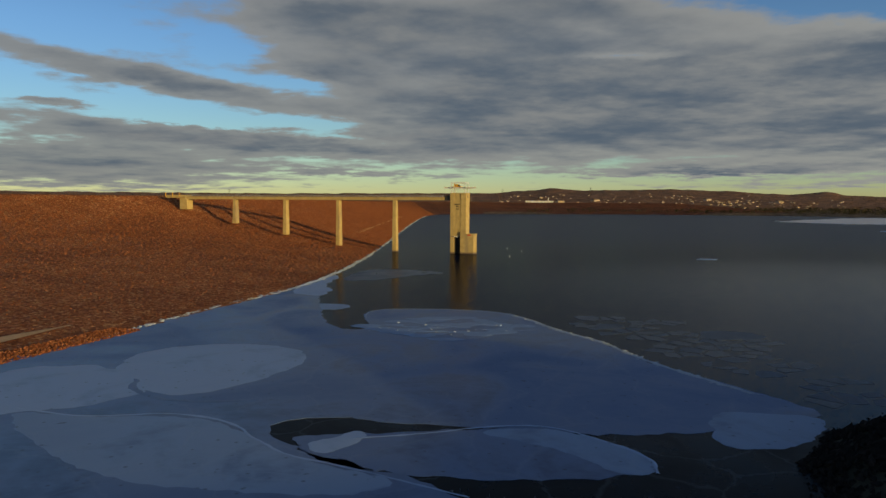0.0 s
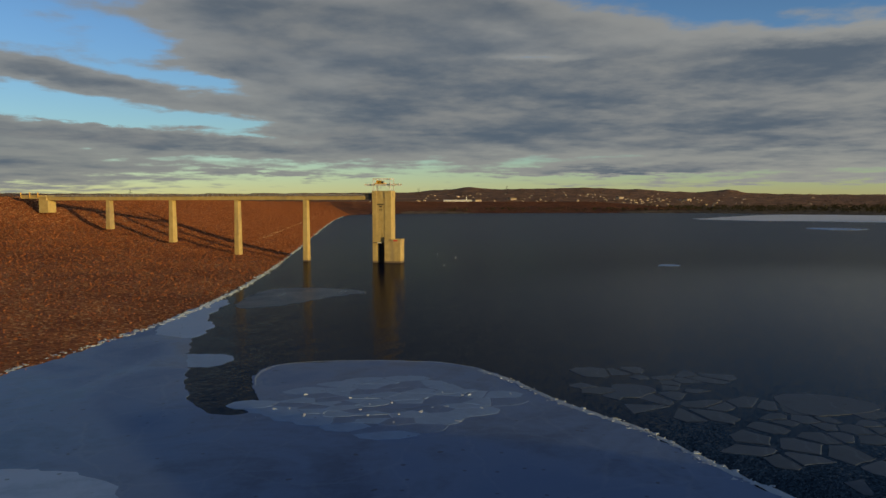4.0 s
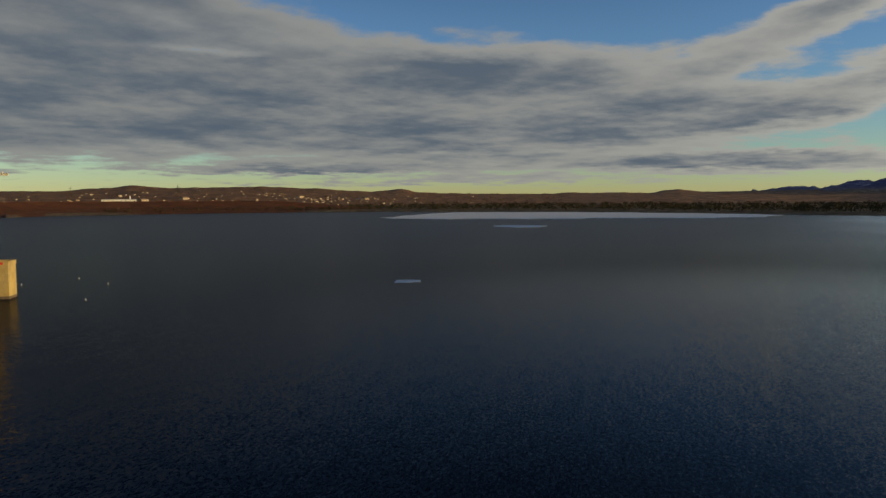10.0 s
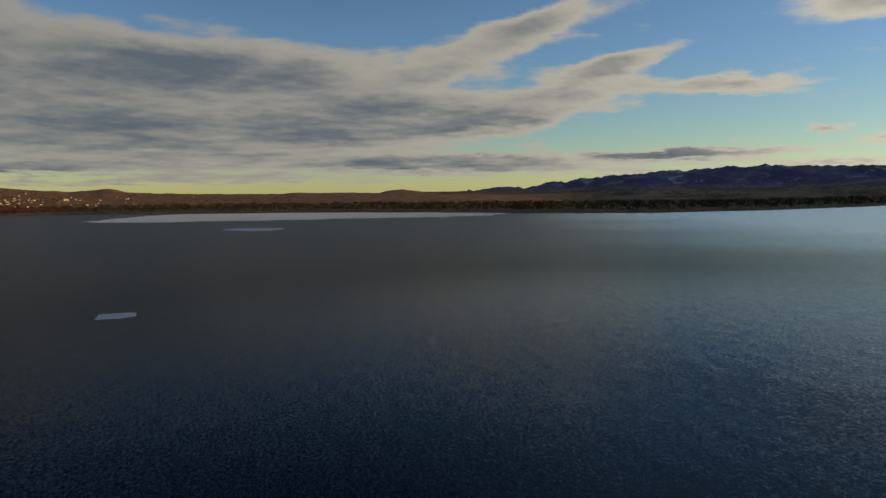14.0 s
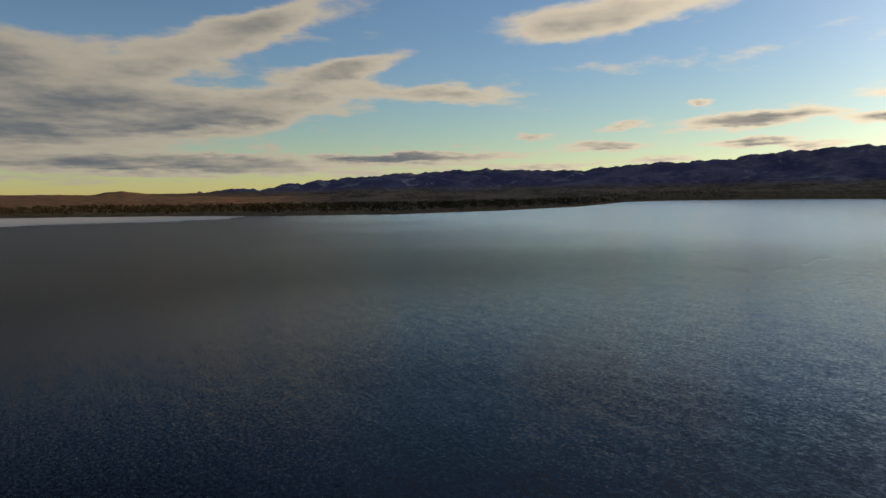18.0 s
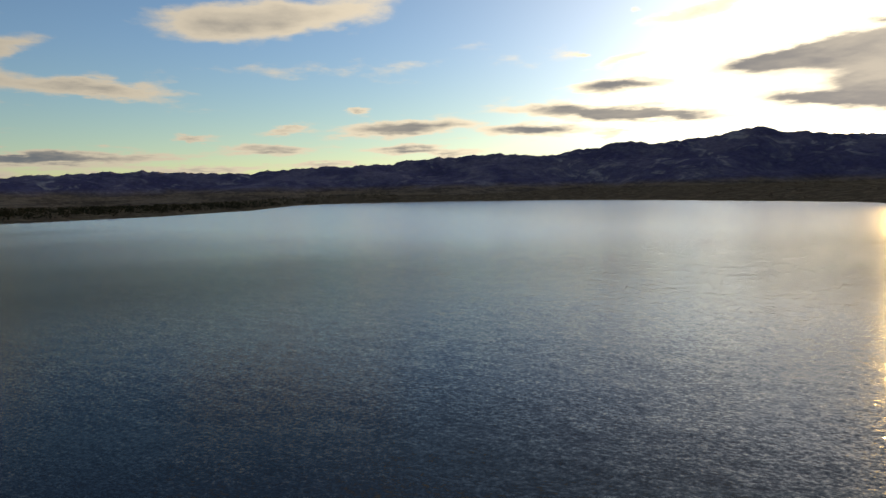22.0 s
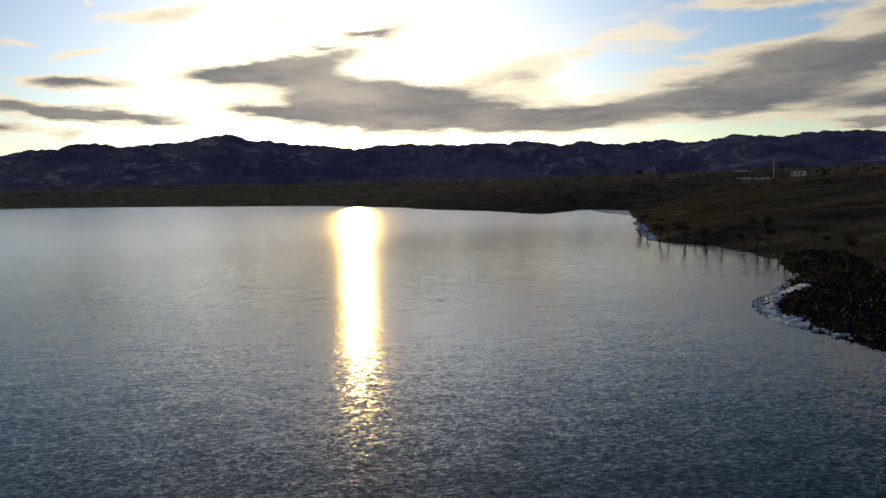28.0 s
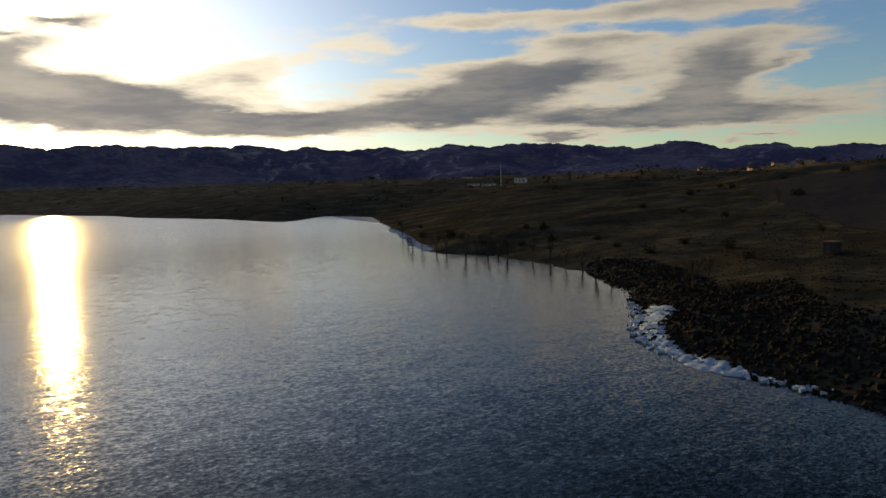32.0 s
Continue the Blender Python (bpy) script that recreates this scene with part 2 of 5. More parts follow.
grey = N.mix(glow3, (0.086, 0.103, 0.122), (0.25, 0.232, 0.225))
puff = N.mix(N.math("MULTIPLY", core, N.math("MULTIPLY_ADD", N.math("MULTIPLY", tone, N.step(off, 25.0, 85.0, 0.25, 1.0)), -0.8, 1.0)), edge, grey)
above = N.step(el, -0.5, 0.6)
puff = N.mix(1.0, puff, N.mix(zenith_gain, (0.0, 0.0, 0.0), (1.0, 1.0, 1.0)), "MULTIPLY")
full = N.mix(N.math("MULTIPLY", veil, N.math("MULTIPLY", above, N.math("MULTIPLY_ADD", core, 0.05, 0.94))), clear, puff)
back = N.add("ShaderNodeBackground")
N.put(back.inputs[0], full)
back.inputs[1].default_value = 1.0
N.put(N.add("ShaderNodeOutputWorld").inputs[0], back.outputs[0])

sun = new("sun", bpy.data.lights.new("sun", "SUN"))
sun.data.energy, sun.data.angle, sun.data.color = 3.2, radians(0.53), (1.0, 0.62, 0.17)
sun.matrix_world = look(tuple(compass(SUN_AZ, SUN_EL) * 900), (0, 0, 0))

# ---- materials ----
def material(name, colours, size, rough=0.85, bump=0.3, bump_size=None, metal=0.0, spec=0.4, stretch=(1, 1, 1), stain=None, vary=0.0):
    """A surface whose colour wanders over the given colours at a size in metres, with finer grain, stains and relief."""
    m = bpy.data.materials.new(name)
    m.use_nodes = True
    n = Nodes(m.node_tree)
    b = m.node_tree.nodes["Principled BSDF"]
    place = n.scale3(n.add("ShaderNodeTexCoord").outputs["Object"], stretch)
    coarse = n.noise(place, 1.0 / size, 4.0, 0.6)
    grain = n.noise(place, 7.0 / size, 5.0, 0.65)
    f = n.step(n.math("MULTIPLY_ADD", grain, 0.5, n.math("MULTIPLY", coarse, 0.75)), 0.38, 0.88)
    ramp = n.add("ShaderNodeValToRGB")
    e = ramp.color_ramp.elements
    e[0].color, e[1].color = (*colours[0], 1), (*colours[-1], 1)
    for i, c in enumerate(colours[1:-1]):
        e.new((i + 1) / (len(colours) - 1)).color = (*c, 1)
    n.put(ramp.inputs[0], f)
    col = ramp.outputs[0]
    if stain:
        blot = n.noise(n.scale3(place, (1, 1, 0.25)), 0.45 / size, 5.0, 0.6, distortion=0.4)
        col = n.mix(n.step(blot, 0.52, 0.72, 0.0, 0.7), col, stain)
    if vary:
        info = n.add("ShaderNodeObjectInfo")
        isl = n.add("ShaderNodeNewGeometry")
        r = n.math("FRACT", n.math("ADD", info.outputs["Random"], isl.outputs["Random Per Island"]))
        col = n.mix(1.0, col, n.mix(r, (1 - vary, 1 - vary, 1 - vary), (1 + vary, 1 + vary * 0.9, 1 + vary * 0.8)), "MULTIPLY")
    n.put(b.inputs["Base Color"], col)
    n.put(b.inputs["Roughness"], n.math("MULTIPLY_ADD", grain, 0.2, rough - 0.1))
    b.inputs["Metallic"].default_value = metal
    b.inputs["Specular IOR Level"].default_value = spec
    if bump:
        bp = n.add("ShaderNodeBump")
        bp.inputs["Strength"].default_value = min(1.0, bump)
        bp.inputs["Distance"].default_value = 0.1 * (bump_size or size)
        n.put(bp.inputs["Height"], n.noise(place, 6.0 / (bump_size or size), 6.0, 0.7))
        n.put(b.inputs["Normal"], bp.outputs[0])
    return m


CONCRETE = material("concrete", [(0.44, 0.33, 0.12), (0.53, 0.41, 0.16), (0.60, 0.48, 0.2)], 2.5, 0.85, 0.15, 0.5, stain=(0.31, 0.25, 0.16))
CONCRETE_WET = material("wet_concrete", [(0.12, 0.09, 0.06), (0.22, 0.17, 0.11)], 0.8, 0.5, 0.2)
# darker copy of the concrete, for the shade inside the gate recess
CONCRETE_DARK = material("shaded_recess_concrete", [(0.12, 0.11, 0.10), (0.2, 0.18, 0.15)], 1.5, 0.8, 0.2)
STEEL_WHITE = material("white_steel", [(0.72, 0.71, 0.66), (0.82, 0.81, 0.77)], 0.8, 0.45, 0.05)
STEEL_YELLOW = material("yellow_steel", [(0.75, 0.42, 0.02), (0.85, 0.52, 0.04)], 0.5, 0.45, 0.05)
STEEL_RED = material("red_paint", [(0.55, 0.03, 0.02), (0.68, 0.05, 0.03)], 0.5, 0.5, 0.05)
STEEL_GREY = material("galvanised_steel", [(0.42, 0.41, 0.38), (0.56, 0.54, 0.5)], 0.6, 0.5, 0.08, metal=0.3)
STEEL_DARK = material("dark_steel", [(0.03, 0.03, 0.03), (0.07, 0.065, 0.06)], 0.6, 0.6, 0.1)
BLACK = material("black_paint_and_shade", [(0.02, 0.018, 0.015), (0.035, 0.03, 0.025)], 0.4, 0.6, 0.0)
ROCK = material("riprap_stone", [(0.13, 0.042, 0.017), (0.26, 0.094, 0.036), (0.42, 0.19, 0.08)], 0.9, 0.9, 0.4, 0.4, spec=0.1, vary=0.3)
# dark stone deepened to near black, the backlit shade put into its colour
ROCK_SHADED = material("shaded_dark_stone", [(0.015, 0.015, 0.016), (0.032, 0.031, 0.031)], 0.9, 0.9, 0.5, 0.4, spec=0.05, vary=0.4)
TRACK = material("dirt_track", [(0.50, 0.33, 0.17), (0.70, 0.48, 0.26)], 2.0, 0.95, 0.3)
ASPHALT = material("asphalt", [(0.045, 0.045, 0.052), (0.075, 0.073, 0.08)], 3.0, 0.9, 0.2, 0.2, spec=0.0)
GRASS = material("dry_grass", [(0.038, 0.037, 0.032), (0.068, 0.066, 0.054), (0.135, 0.127, 0.100)], 24.0, 0.95, 0.35, 3.0, spec=0.0, stain=(0.05, 0.042, 0.03))
TOWN = material("brown_hills", [(0.07, 0.038, 0.024), (0.22, 0.11, 0.055), (0.52, 0.27, 0.12)], 55.0, 0.95, 0.5, 30.0, stretch=(1, 1, 2))
SNOW = material("old_snow", [(0.40, 0.58, 0.88), (0.58, 0.74, 0.97)], 1.2, 0.7, 0.7, 0.6)
BARK = material("bare_bark", [(0.05, 0.04, 0.03), (0.1, 0.08, 0.06)], 0.5, 0.9, 0.4, spec=0.1)
SCRUB = material("dark_scrub", [(0.03, 0.032, 0.018), (0.07, 0.06, 0.035)], 1.5, 0.95, 0.5, 0.4, spec=0.0, vary=0.3)
HOUSE = material("pale_house_wall", [(0.36, 0.29, 0.21), (0.62, 0.52, 0.4)], 3.0, 0.8, 0.05, vary=0.3)
ROOF = material("brown_roof", [(0.12, 0.085, 0.065), (0.2, 0.15, 0.12)], 2.0, 0.9, 0.1, vary=0.3)
WHITE_WALL = material("white_wall", [(0.7, 0.7, 0.68), (0.8, 0.8, 0.78)], 4.0, 0.7, 0.05)
GLASS_DARK = material("dark_window", [(0.02, 0.025, 0.03), (0.04, 0.045, 0.05)], 1.0, 0.15, 0.0)
BUOY = material("white_buoy", [(0.75, 0.75, 0.72), (0.85, 0.85, 0.82)], 0.3, 0.4, 0.0)


def mountain_material():
    m = bpy.data.materials.new("hazed_forest_slopes")
    m.use_nodes = True
    n = Nodes(m.node_tree)
    b = m.node_tree.nodes["Principled BSDF"]
    place = n.add("ShaderNodeTexCoord").outputs["Object"]
    coarse = n.noise(place, 1 / 260.0, 5.0, 0.62)
    grain = n.noise(place, 1 / 30.0, 5.0, 0.7)
    # distance haze put into the slope colour as blue-violet
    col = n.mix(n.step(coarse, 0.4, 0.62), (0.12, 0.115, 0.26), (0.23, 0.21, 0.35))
    # bare rock and snow on the crags: streaks that run down the slopes
    rocky = n.noise(n.scale3(place, (1, 1, 0.45)), 1 / 120.0, 6.0, 0.68, distortion=0.8)
    belt = n.noise(place, 1 / 700.0, 2.0, 0.5)
    sz = n.add("ShaderNodeSeparateXYZ")
    n.put(sz.inputs[0], place)
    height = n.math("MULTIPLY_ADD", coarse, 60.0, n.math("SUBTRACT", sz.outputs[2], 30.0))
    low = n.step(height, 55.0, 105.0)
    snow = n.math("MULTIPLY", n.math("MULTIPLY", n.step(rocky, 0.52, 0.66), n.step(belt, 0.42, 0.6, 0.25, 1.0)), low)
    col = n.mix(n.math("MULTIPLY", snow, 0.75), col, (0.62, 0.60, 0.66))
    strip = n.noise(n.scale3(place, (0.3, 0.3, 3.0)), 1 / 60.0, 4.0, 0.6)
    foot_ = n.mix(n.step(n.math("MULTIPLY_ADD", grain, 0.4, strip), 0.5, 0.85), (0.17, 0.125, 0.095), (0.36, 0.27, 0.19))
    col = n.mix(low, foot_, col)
    col = n.mix(1.0, col, n.mix(n.step(grain, 0.3, 0.7), (0.72, 0.72, 0.72), (1.1, 1.1, 1.1)), "MULTIPLY")
    n.put(b.inputs["Base Color"], col)
    b.inputs["Roughness"].default_value = 0.95
    b.inputs["Specular IOR Level"].default_value = 0.1
    bp = n.add("ShaderNodeBump")
    bp.inputs["Strength"].default_value = 0.9
    bp.inputs["Distance"].default_value = 9.0
    n.put(bp.inputs["Height"], n.math("ADD", rocky, n.math("MULTIPLY", grain, 0.5)))
    n.put(b.inputs["Normal"], bp.outputs[0])
    return m


def water_material():
    m = bpy.data.materials.new("lake_water")
    m.use_nodes = True
    n = Nodes(m.node_tree)
    m.node_tree.nodes.clear()
    place = n.add("ShaderNodeTexCoord").outputs["Object"]
    where = n.add("ShaderNodeSeparateXYZ")
    n.put(where.inputs[0], place)
    # wind: rippled open water to the north, calm in the lee of the southern shore
    lee = n.math("ADD", where.outputs[1], n.math("MULTIPLY_ADD", n.noise(place, 1 / 160.0, 3.0, 0.55), 120.0, -60.0))
    windy = n.step(lee, -110.0, 150.0)
    off = n.vmath("DISTANCE", place, (90.0, 120.0, 0.0), out=1)
    gust = n.step(n.noise(n.scale3(place, (0.35, 1.0, 1.0)), 1 / 45.0, 3.0, 0.5), 0.3, 0.7, 0.8, 1.05)
    turn = n.add("ShaderNodeVectorRotate")
    turn.rotation_type = "Z_AXIS"
    n.put(turn.inputs["Vector"], place)
    turn.inputs["Angle"].default_value = radians(-45)
    grid = turn.outputs[0]
    half = (0.5, 0.5, 0.5)
    waves = n.vmath("SUBTRACT", n.noise(n.scale3(grid, (0.65, 1.0, 1)), 2.4, 2.0, 0.5, out=1, distortion=0.2), half)
    ripples = n.vmath("SUBTRACT", n.noise(n.scale3(grid, (0.65, 1.0, 1)), 6.0, 2.0, 0.5, out=1, distortion=0.2), half)
    slope = n.vmath("ADD", n.vmath("MULTIPLY", waves, (0.21, 0.28, 0.0)), n.vmath("MULTIPLY", ripples, (0.26, 0.29, 0.0)))
    swell = n.vmath("SUBTRACT", n.noise(n.scale3(grid, (0.4, 1.0, 1)), 0.5, 2.0, 0.5, out=1), half)
    slope = n.vmath("ADD", slope, n.vmath("MULTIPLY", swell, (0.05, 0.10, 0.0)))
    back_ = n.add("ShaderNodeVectorRotate")
    back_.rotation_type = "Z_AXIS"
    n.put(back_.inputs["Vector"], slope)
    back_.inputs["Angle"].default_value = radians(45)
    sc = n.add("ShaderNodeVectorMath")
    sc.operation = "SCALE"
    n.put(sc.inputs[0], back_.outputs[0])
    n.put(sc.inputs["Scale"], n.math("MULTIPLY", gust, n.math("MULTIPLY_ADD", windy, 0.55, 0.45)))
    normal = n.vmath("NORMALIZE", n.vmath("ADD", (0.0, 0.0, 1.0), sc.outputs[0]))
    gloss = n.add("ShaderNodeBsdfGlossy")
    n.put(gloss.inputs["Roughness"], n.math("MULTIPLY_ADD", windy, 0.04, n.step(off, 150.0, 500.0, 0.07, 0.18)))
    n.put(gloss.inputs["Normal"], normal)
    gloss.inputs["Color"].default_value = (0.96, 0.97, 1.0, 1)
    deep = n.add("ShaderNodeBsdfDiffuse")
    reach = n.math("MULTIPLY_ADD", where.outputs[0], -0.6, lee)
    n.put(deep.inputs["Color"], n.mix(n.step(reach, -100.0, 260.0), (0.005, 0.008, 0.014), (0.005, 0.009, 0.022)))
    fres = n.add("ShaderNodeFresnel")
    fres.inputs["IOR"].default_value = 1.333
    n.put(fres.inputs["Normal"], normal)
    # reflected light scaled by position: weakened on the northern water, boosted round mid-lake
    mid_boost = n.step(n.vmath("DISTANCE", place, (165.0, 190.0, 0.0), out=1), 50.0, 170.0, 0.26, 0.0)
    shine = n.math("MINIMUM", n.math("ADD", n.step(reach, -180.0, 190.0, 1.0, 0.27), mid_boost), 1.0)
    mix = n.add("ShaderNodeMixShader")
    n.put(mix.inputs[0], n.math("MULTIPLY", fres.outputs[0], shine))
    n.put(mix.inputs[1], deep.outputs[0])
    n.put(mix.inputs[2], gloss.outputs[0])
    n.put(n.add("ShaderNodeOutputMaterial").inputs[0], mix.outputs[0])
    return m


def ice_material(name, clear, frost, amount, rough, spec=0.5):
    """Lake ice: dark clear ice with paler frosted blotches and cracks."""
    m = bpy.data.materials.new(name)
    m.use_nodes = True
    n = Nodes(m.node_tree)
    b = m.node_tree.nodes["Principled BSDF"]
    place = n.add("ShaderNodeTexCoord").outputs["Object"]
    coarse = n.noise(place, 1 / 22.0, 4.0, 0.55, distortion=1.2)
    grain = n.noise(place, 1 / 1.6, 5.0, 0.65)
    f = n.math("MULTIPLY_ADD", grain, 0.22, coarse)
    col = n.mix(n.step(f, 0.78 - amount, 1.0 - amount), clear, frost)
    crack = n.add("ShaderNodeTexVoronoi")
    crack.feature = "DISTANCE_TO_EDGE"
    n.put(crack.inputs["Vector"], n.vmath("ADD", place, n.vmath("MULTIPLY", n.noise(place, 0.3, 3.0, 0.6, out=1), (3.0, 3.0, 0.0))))
    crack.inputs["Scale"].default_value = 0.09
    line = n.step(crack.outputs["Distance"], 0.004, 0.02, 1.0, 0.0)
    col = n.mix(n.math("MULTIPLY", line, 0.07), col, (0.45, 0.52, 0.6))
    spots = n.step(n.noise(place, 0.55, 1.0, 0.5), 0.74, 0.79)
    col = n.mix(n.math("MULTIPLY", spots, 0.6), col, (0.03, 0.03, 0.04))
    # blown frost in long thin smears, and refrozen pores
    smear = n.noise(n.scale3(place, (0.35, 1.0, 1.0)), 0.35, 6.0, 0.66, distortion=1.6)
    col = n.mix(n.step(smear, 0.52, 0.72, 0.0, 0.55), col, frost)
    pores = n.add("ShaderNodeTexVoronoi")
    n.put(pores.inputs["Vector"], place)
    pores.inputs["Scale"].default_value = 0.45
    col = n.mix(n.step(pores.outputs["Distance"], 0.06, 0.13, 0.55, 0.0), col, (0.03, 0.04, 0.07))
    n.put(b.inputs["Base Color"], col)
    n.put(b.inputs["Roughness"], n.step(f, 0.4, 0.9, rough, rough + 0.3))
    b.inputs["IOR"].default_value = 1.31
    b.inputs["Specular IOR Level"].default_value = spec
    bp = n.add("ShaderNodeBump")
    bp.inputs["Strength"].default_value = 0.25
    bp.inputs["Distance"].default_value = 0.04
    n.put(bp.inputs["Height"], grain)
    n.put(b.inputs["Normal"], bp.outputs[0])
    return m


def gain_by_distance(m, centre, near_, far_, gain):
    """Multiplies a material's colour by a gain where the ground lies far from the given place."""
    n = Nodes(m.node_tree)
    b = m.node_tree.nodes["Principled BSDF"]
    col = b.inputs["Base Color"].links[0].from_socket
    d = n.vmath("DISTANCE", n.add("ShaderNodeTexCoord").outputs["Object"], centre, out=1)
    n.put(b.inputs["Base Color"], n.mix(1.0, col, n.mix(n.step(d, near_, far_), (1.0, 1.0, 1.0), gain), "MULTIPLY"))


# colour gain brightens the grass of the far bank
gain_by_distance(GRASS, (220.0, -40.0, 0.0), 420.0, 1200.0, (3.0, 2.4, 2.0))


def riprap_material():
    """Tightly packed stones too small to build one by one: each cell has its own colour and its own lump."""
    m = bpy.data.materials.new("red_riprap")
    m.use_nodes = True
    n = Nodes(m.node_tree)
    b = m.node_tree.nodes["Principled BSDF"]
    place = n.add("ShaderNodeTexCoord").outputs["Object"]
    cell = n.add("ShaderNodeTexVoronoi")
    n.put(cell.inputs["Vector"], place)
    cell.inputs["Scale"].default_value = 1.7
    hue = n.add("ShaderNodeSeparateXYZ")
    n.put(hue.inputs[0], cell.outputs["Color"])
    col = n.mix(hue.outputs[0], (0.14, 0.046, 0.019), (0.42, 0.172, 0.070))
    col = n.mix(n.step(hue.outputs[1], 0.82, 0.97), col, (0.62, 0.36, 0.17))
    broad = n.noise(place, 1 / 34.0, 4.0, 0.6)
    col = n.mix(1.0, col, n.mix(n.step(broad, 0.35, 0.65), (0.75, 0.70, 0.66), (1.18, 1.16, 1.05)), "MULTIPLY")
    n.put(b.inputs["Base Color"], col)
    b.inputs["Roughness"].default_value = 0.92
    b.inputs["Specular IOR Level"].default_value = 0.2
    bp = n.add("ShaderNodeBump")
    bp.inputs["Strength"].default_value = 0.9
    bp.inputs["Distance"].default_value = 0.35
    bp.invert = True
    n.put(bp.inputs["Height"], cell.outputs["Distance"])
    n.put(b.inputs["Normal"], bp.outputs[0])
    return m


RIPRAP = riprap_material()
# colour gain darkens the far end of the dam
gain_by_distance(RIPRAP, (0.0, 300.0, 0.0), 700.0, 1500.0, (0.45, 0.42, 0.45))
MOUNTAIN = mountain_material()
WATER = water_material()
ICE = ice_material("blue_grey_ice", (0.058, 0.090, 0.20), (0.14, 0.21, 0.40), 0.36, 0.28)
ICE_FROST = ice_material("frosted_ice", (0.18, 0.28, 0.50), (0.34, 0.47, 0.72), 0.40, 0.4)
ICE_PALE = ice_material("pale_blue_ice", (0.12, 0.19, 0.37), (0.25, 0.36, 0.58), 0.38, 0.35)
ICE_FLOE = ice_material("grey_floe_ice", (0.036, 0.048, 0.078), (0.085, 0.113, 0.165), 0.4, 0.35, 0.2)
ICE_THIN = ice_material("thin_ice", (0.026, 0.035, 0.055), (0.066, 0.085, 0.12), 0.35, 0.25, 0.2)
ICE_BLACK = ice_material("black_ice", (0.004, 0.005, 0.008), (0.012, 0.015, 0.021), 0.2, 0.22, 0.08)
ICE_FAR = ice_material("far_ice", (0.6, 0.65, 0.7), (0.84, 0.86, 0.89), 0.5, 0.6)
ICE_RIM = ice_material("white_ice_rim", (0.22, 0.28, 0.38), (0.42, 0.50, 0.62), 0.5, 0.6)


# ---- building blocks ----
def mesh_object(name, verts, faces, mat, smooth=False):
    """A mesh of vertices and of triangles or quads, from arrays."""
    me = bpy.data.meshes.new(name)
    v, f = np.asarray(verts, float), np.asarray(faces, int)
    me.vertices.add(len(v))
    me.vertices.foreach_set("co", v.ravel())
    k = f.shape[1]
    me.loops.add(f.size)
    me.loops.foreach_set("vertex_index", f.ravel())
    me.polygons.add(len(f))
    me.polygons.foreach_set("loop_start", np.arange(len(f)) * k)
    me.polygons.foreach_set("use_smooth", np.full(len(f), smooth))
    me.update(calc_edges=True)
    me.validate()
    me.materials.append(mat)
    return new(name, me)


def part(name, bm, mat, parent=None, label=""):
    me = bpy.data.meshes.new(name)
    bm.to_mesh(me)
    bm.free()
    me.materials.append(mat)
    ob = new(name, me)
    ob.parent = parent
    if label:
        ob["label"] = label
    return ob


def thing(name, m, label, category, group="", kind=""):
    ob = new(name)
    ob.matrix_world = m
    return tagged(ob, label, category, group, kind)


def add_box(bm, lo, hi, bevel=0.0, taper=1.0):
    """A box between two corners; taper shrinks its top."""
    c = [(a + b) / 2 for a, b in zip(lo, hi)]
    vs = []
    for z, s in ((lo[2], 1.0), (hi[2], taper)):
        for x, y in ((lo[0], lo[1]), (hi[0], lo[1]), (hi[0], hi[1]), (lo[0], hi[1])):
            vs.append(bm.verts.new((c[0] + (x - c[0]) * s, c[1] + (y - c[1]) * s, z)))
    fs = [bm.faces.new([vs[i] for i in q]) for q in ((3, 2, 1, 0), (4, 5, 6, 7), (0, 1, 5, 4), (1, 2, 6, 5), (2, 3, 7, 6), (3, 0, 4, 7))]
    if bevel:
        bmesh.ops.bevel(bm, geom=list({e for f in fs for e in f.edges}), offset=bevel, segments=1, affect="EDGES")
    return bm


def box(lo, hi, bevel=0.0, taper=1.0):
    return add_box(bmesh.new(), lo, hi, bevel, taper)


def bar(a, b, r, sides=6, r2=None):
    """A round or square bar between two points."""
    bm = bmesh.new()
    return add_bar(bm, a, b, r, sides, r2)


def add_bar(bm, a, b, r, sides=6, r2=None):
    a, b = Vector(a), Vector(b)
    q = (b - a).to_track_quat("Z", "Y")
    rings = []
    for p, s in ((a, r), (b, r if r2 is None else r2)):
        rings.append([bm.verts.new(p + q @ Vector((s * math.cos(2 * math.pi * (i + 0.5) / sides), s * math.sin(2 * math.pi * (i + 0.5) / sides), 0))) for i in range(sides)])
    for i in range(sides):
        j = (i + 1) % sides
        bm.faces.new((rings[0][i], rings[0][j], rings[1][j], rings[1][i]))
    bm.faces.new(rings[0][::-1])
    bm.faces.new(rings[1])
    return bm


def spline(points, n):
    """n places along a smooth line through control points."""
    p = np.asarray(points, float)
    t = np.concatenate([[0], np.cumsum(np.linalg.norm(np.diff(p, axis=0), axis=1))])
    m = np.gradient(p, t, axis=0)
    s = np.linspace(0, t[-1], n)
    i = np.clip(np.searchsorted(t, s, side="right") - 1, 0, len(t) - 2)
    h = (t[i + 1] - t[i])[:, None]
    u = ((s - t[i])[:, None]) / h
    return ((2 * u**3 - 3 * u**2 + 1) * p[i] + (u**3 - 2 * u**2 + u) * h * m[i] + (-2 * u**3 + 3 * u**2) * p[i + 1] + (u**3 - u**2) * h * m[i + 1])


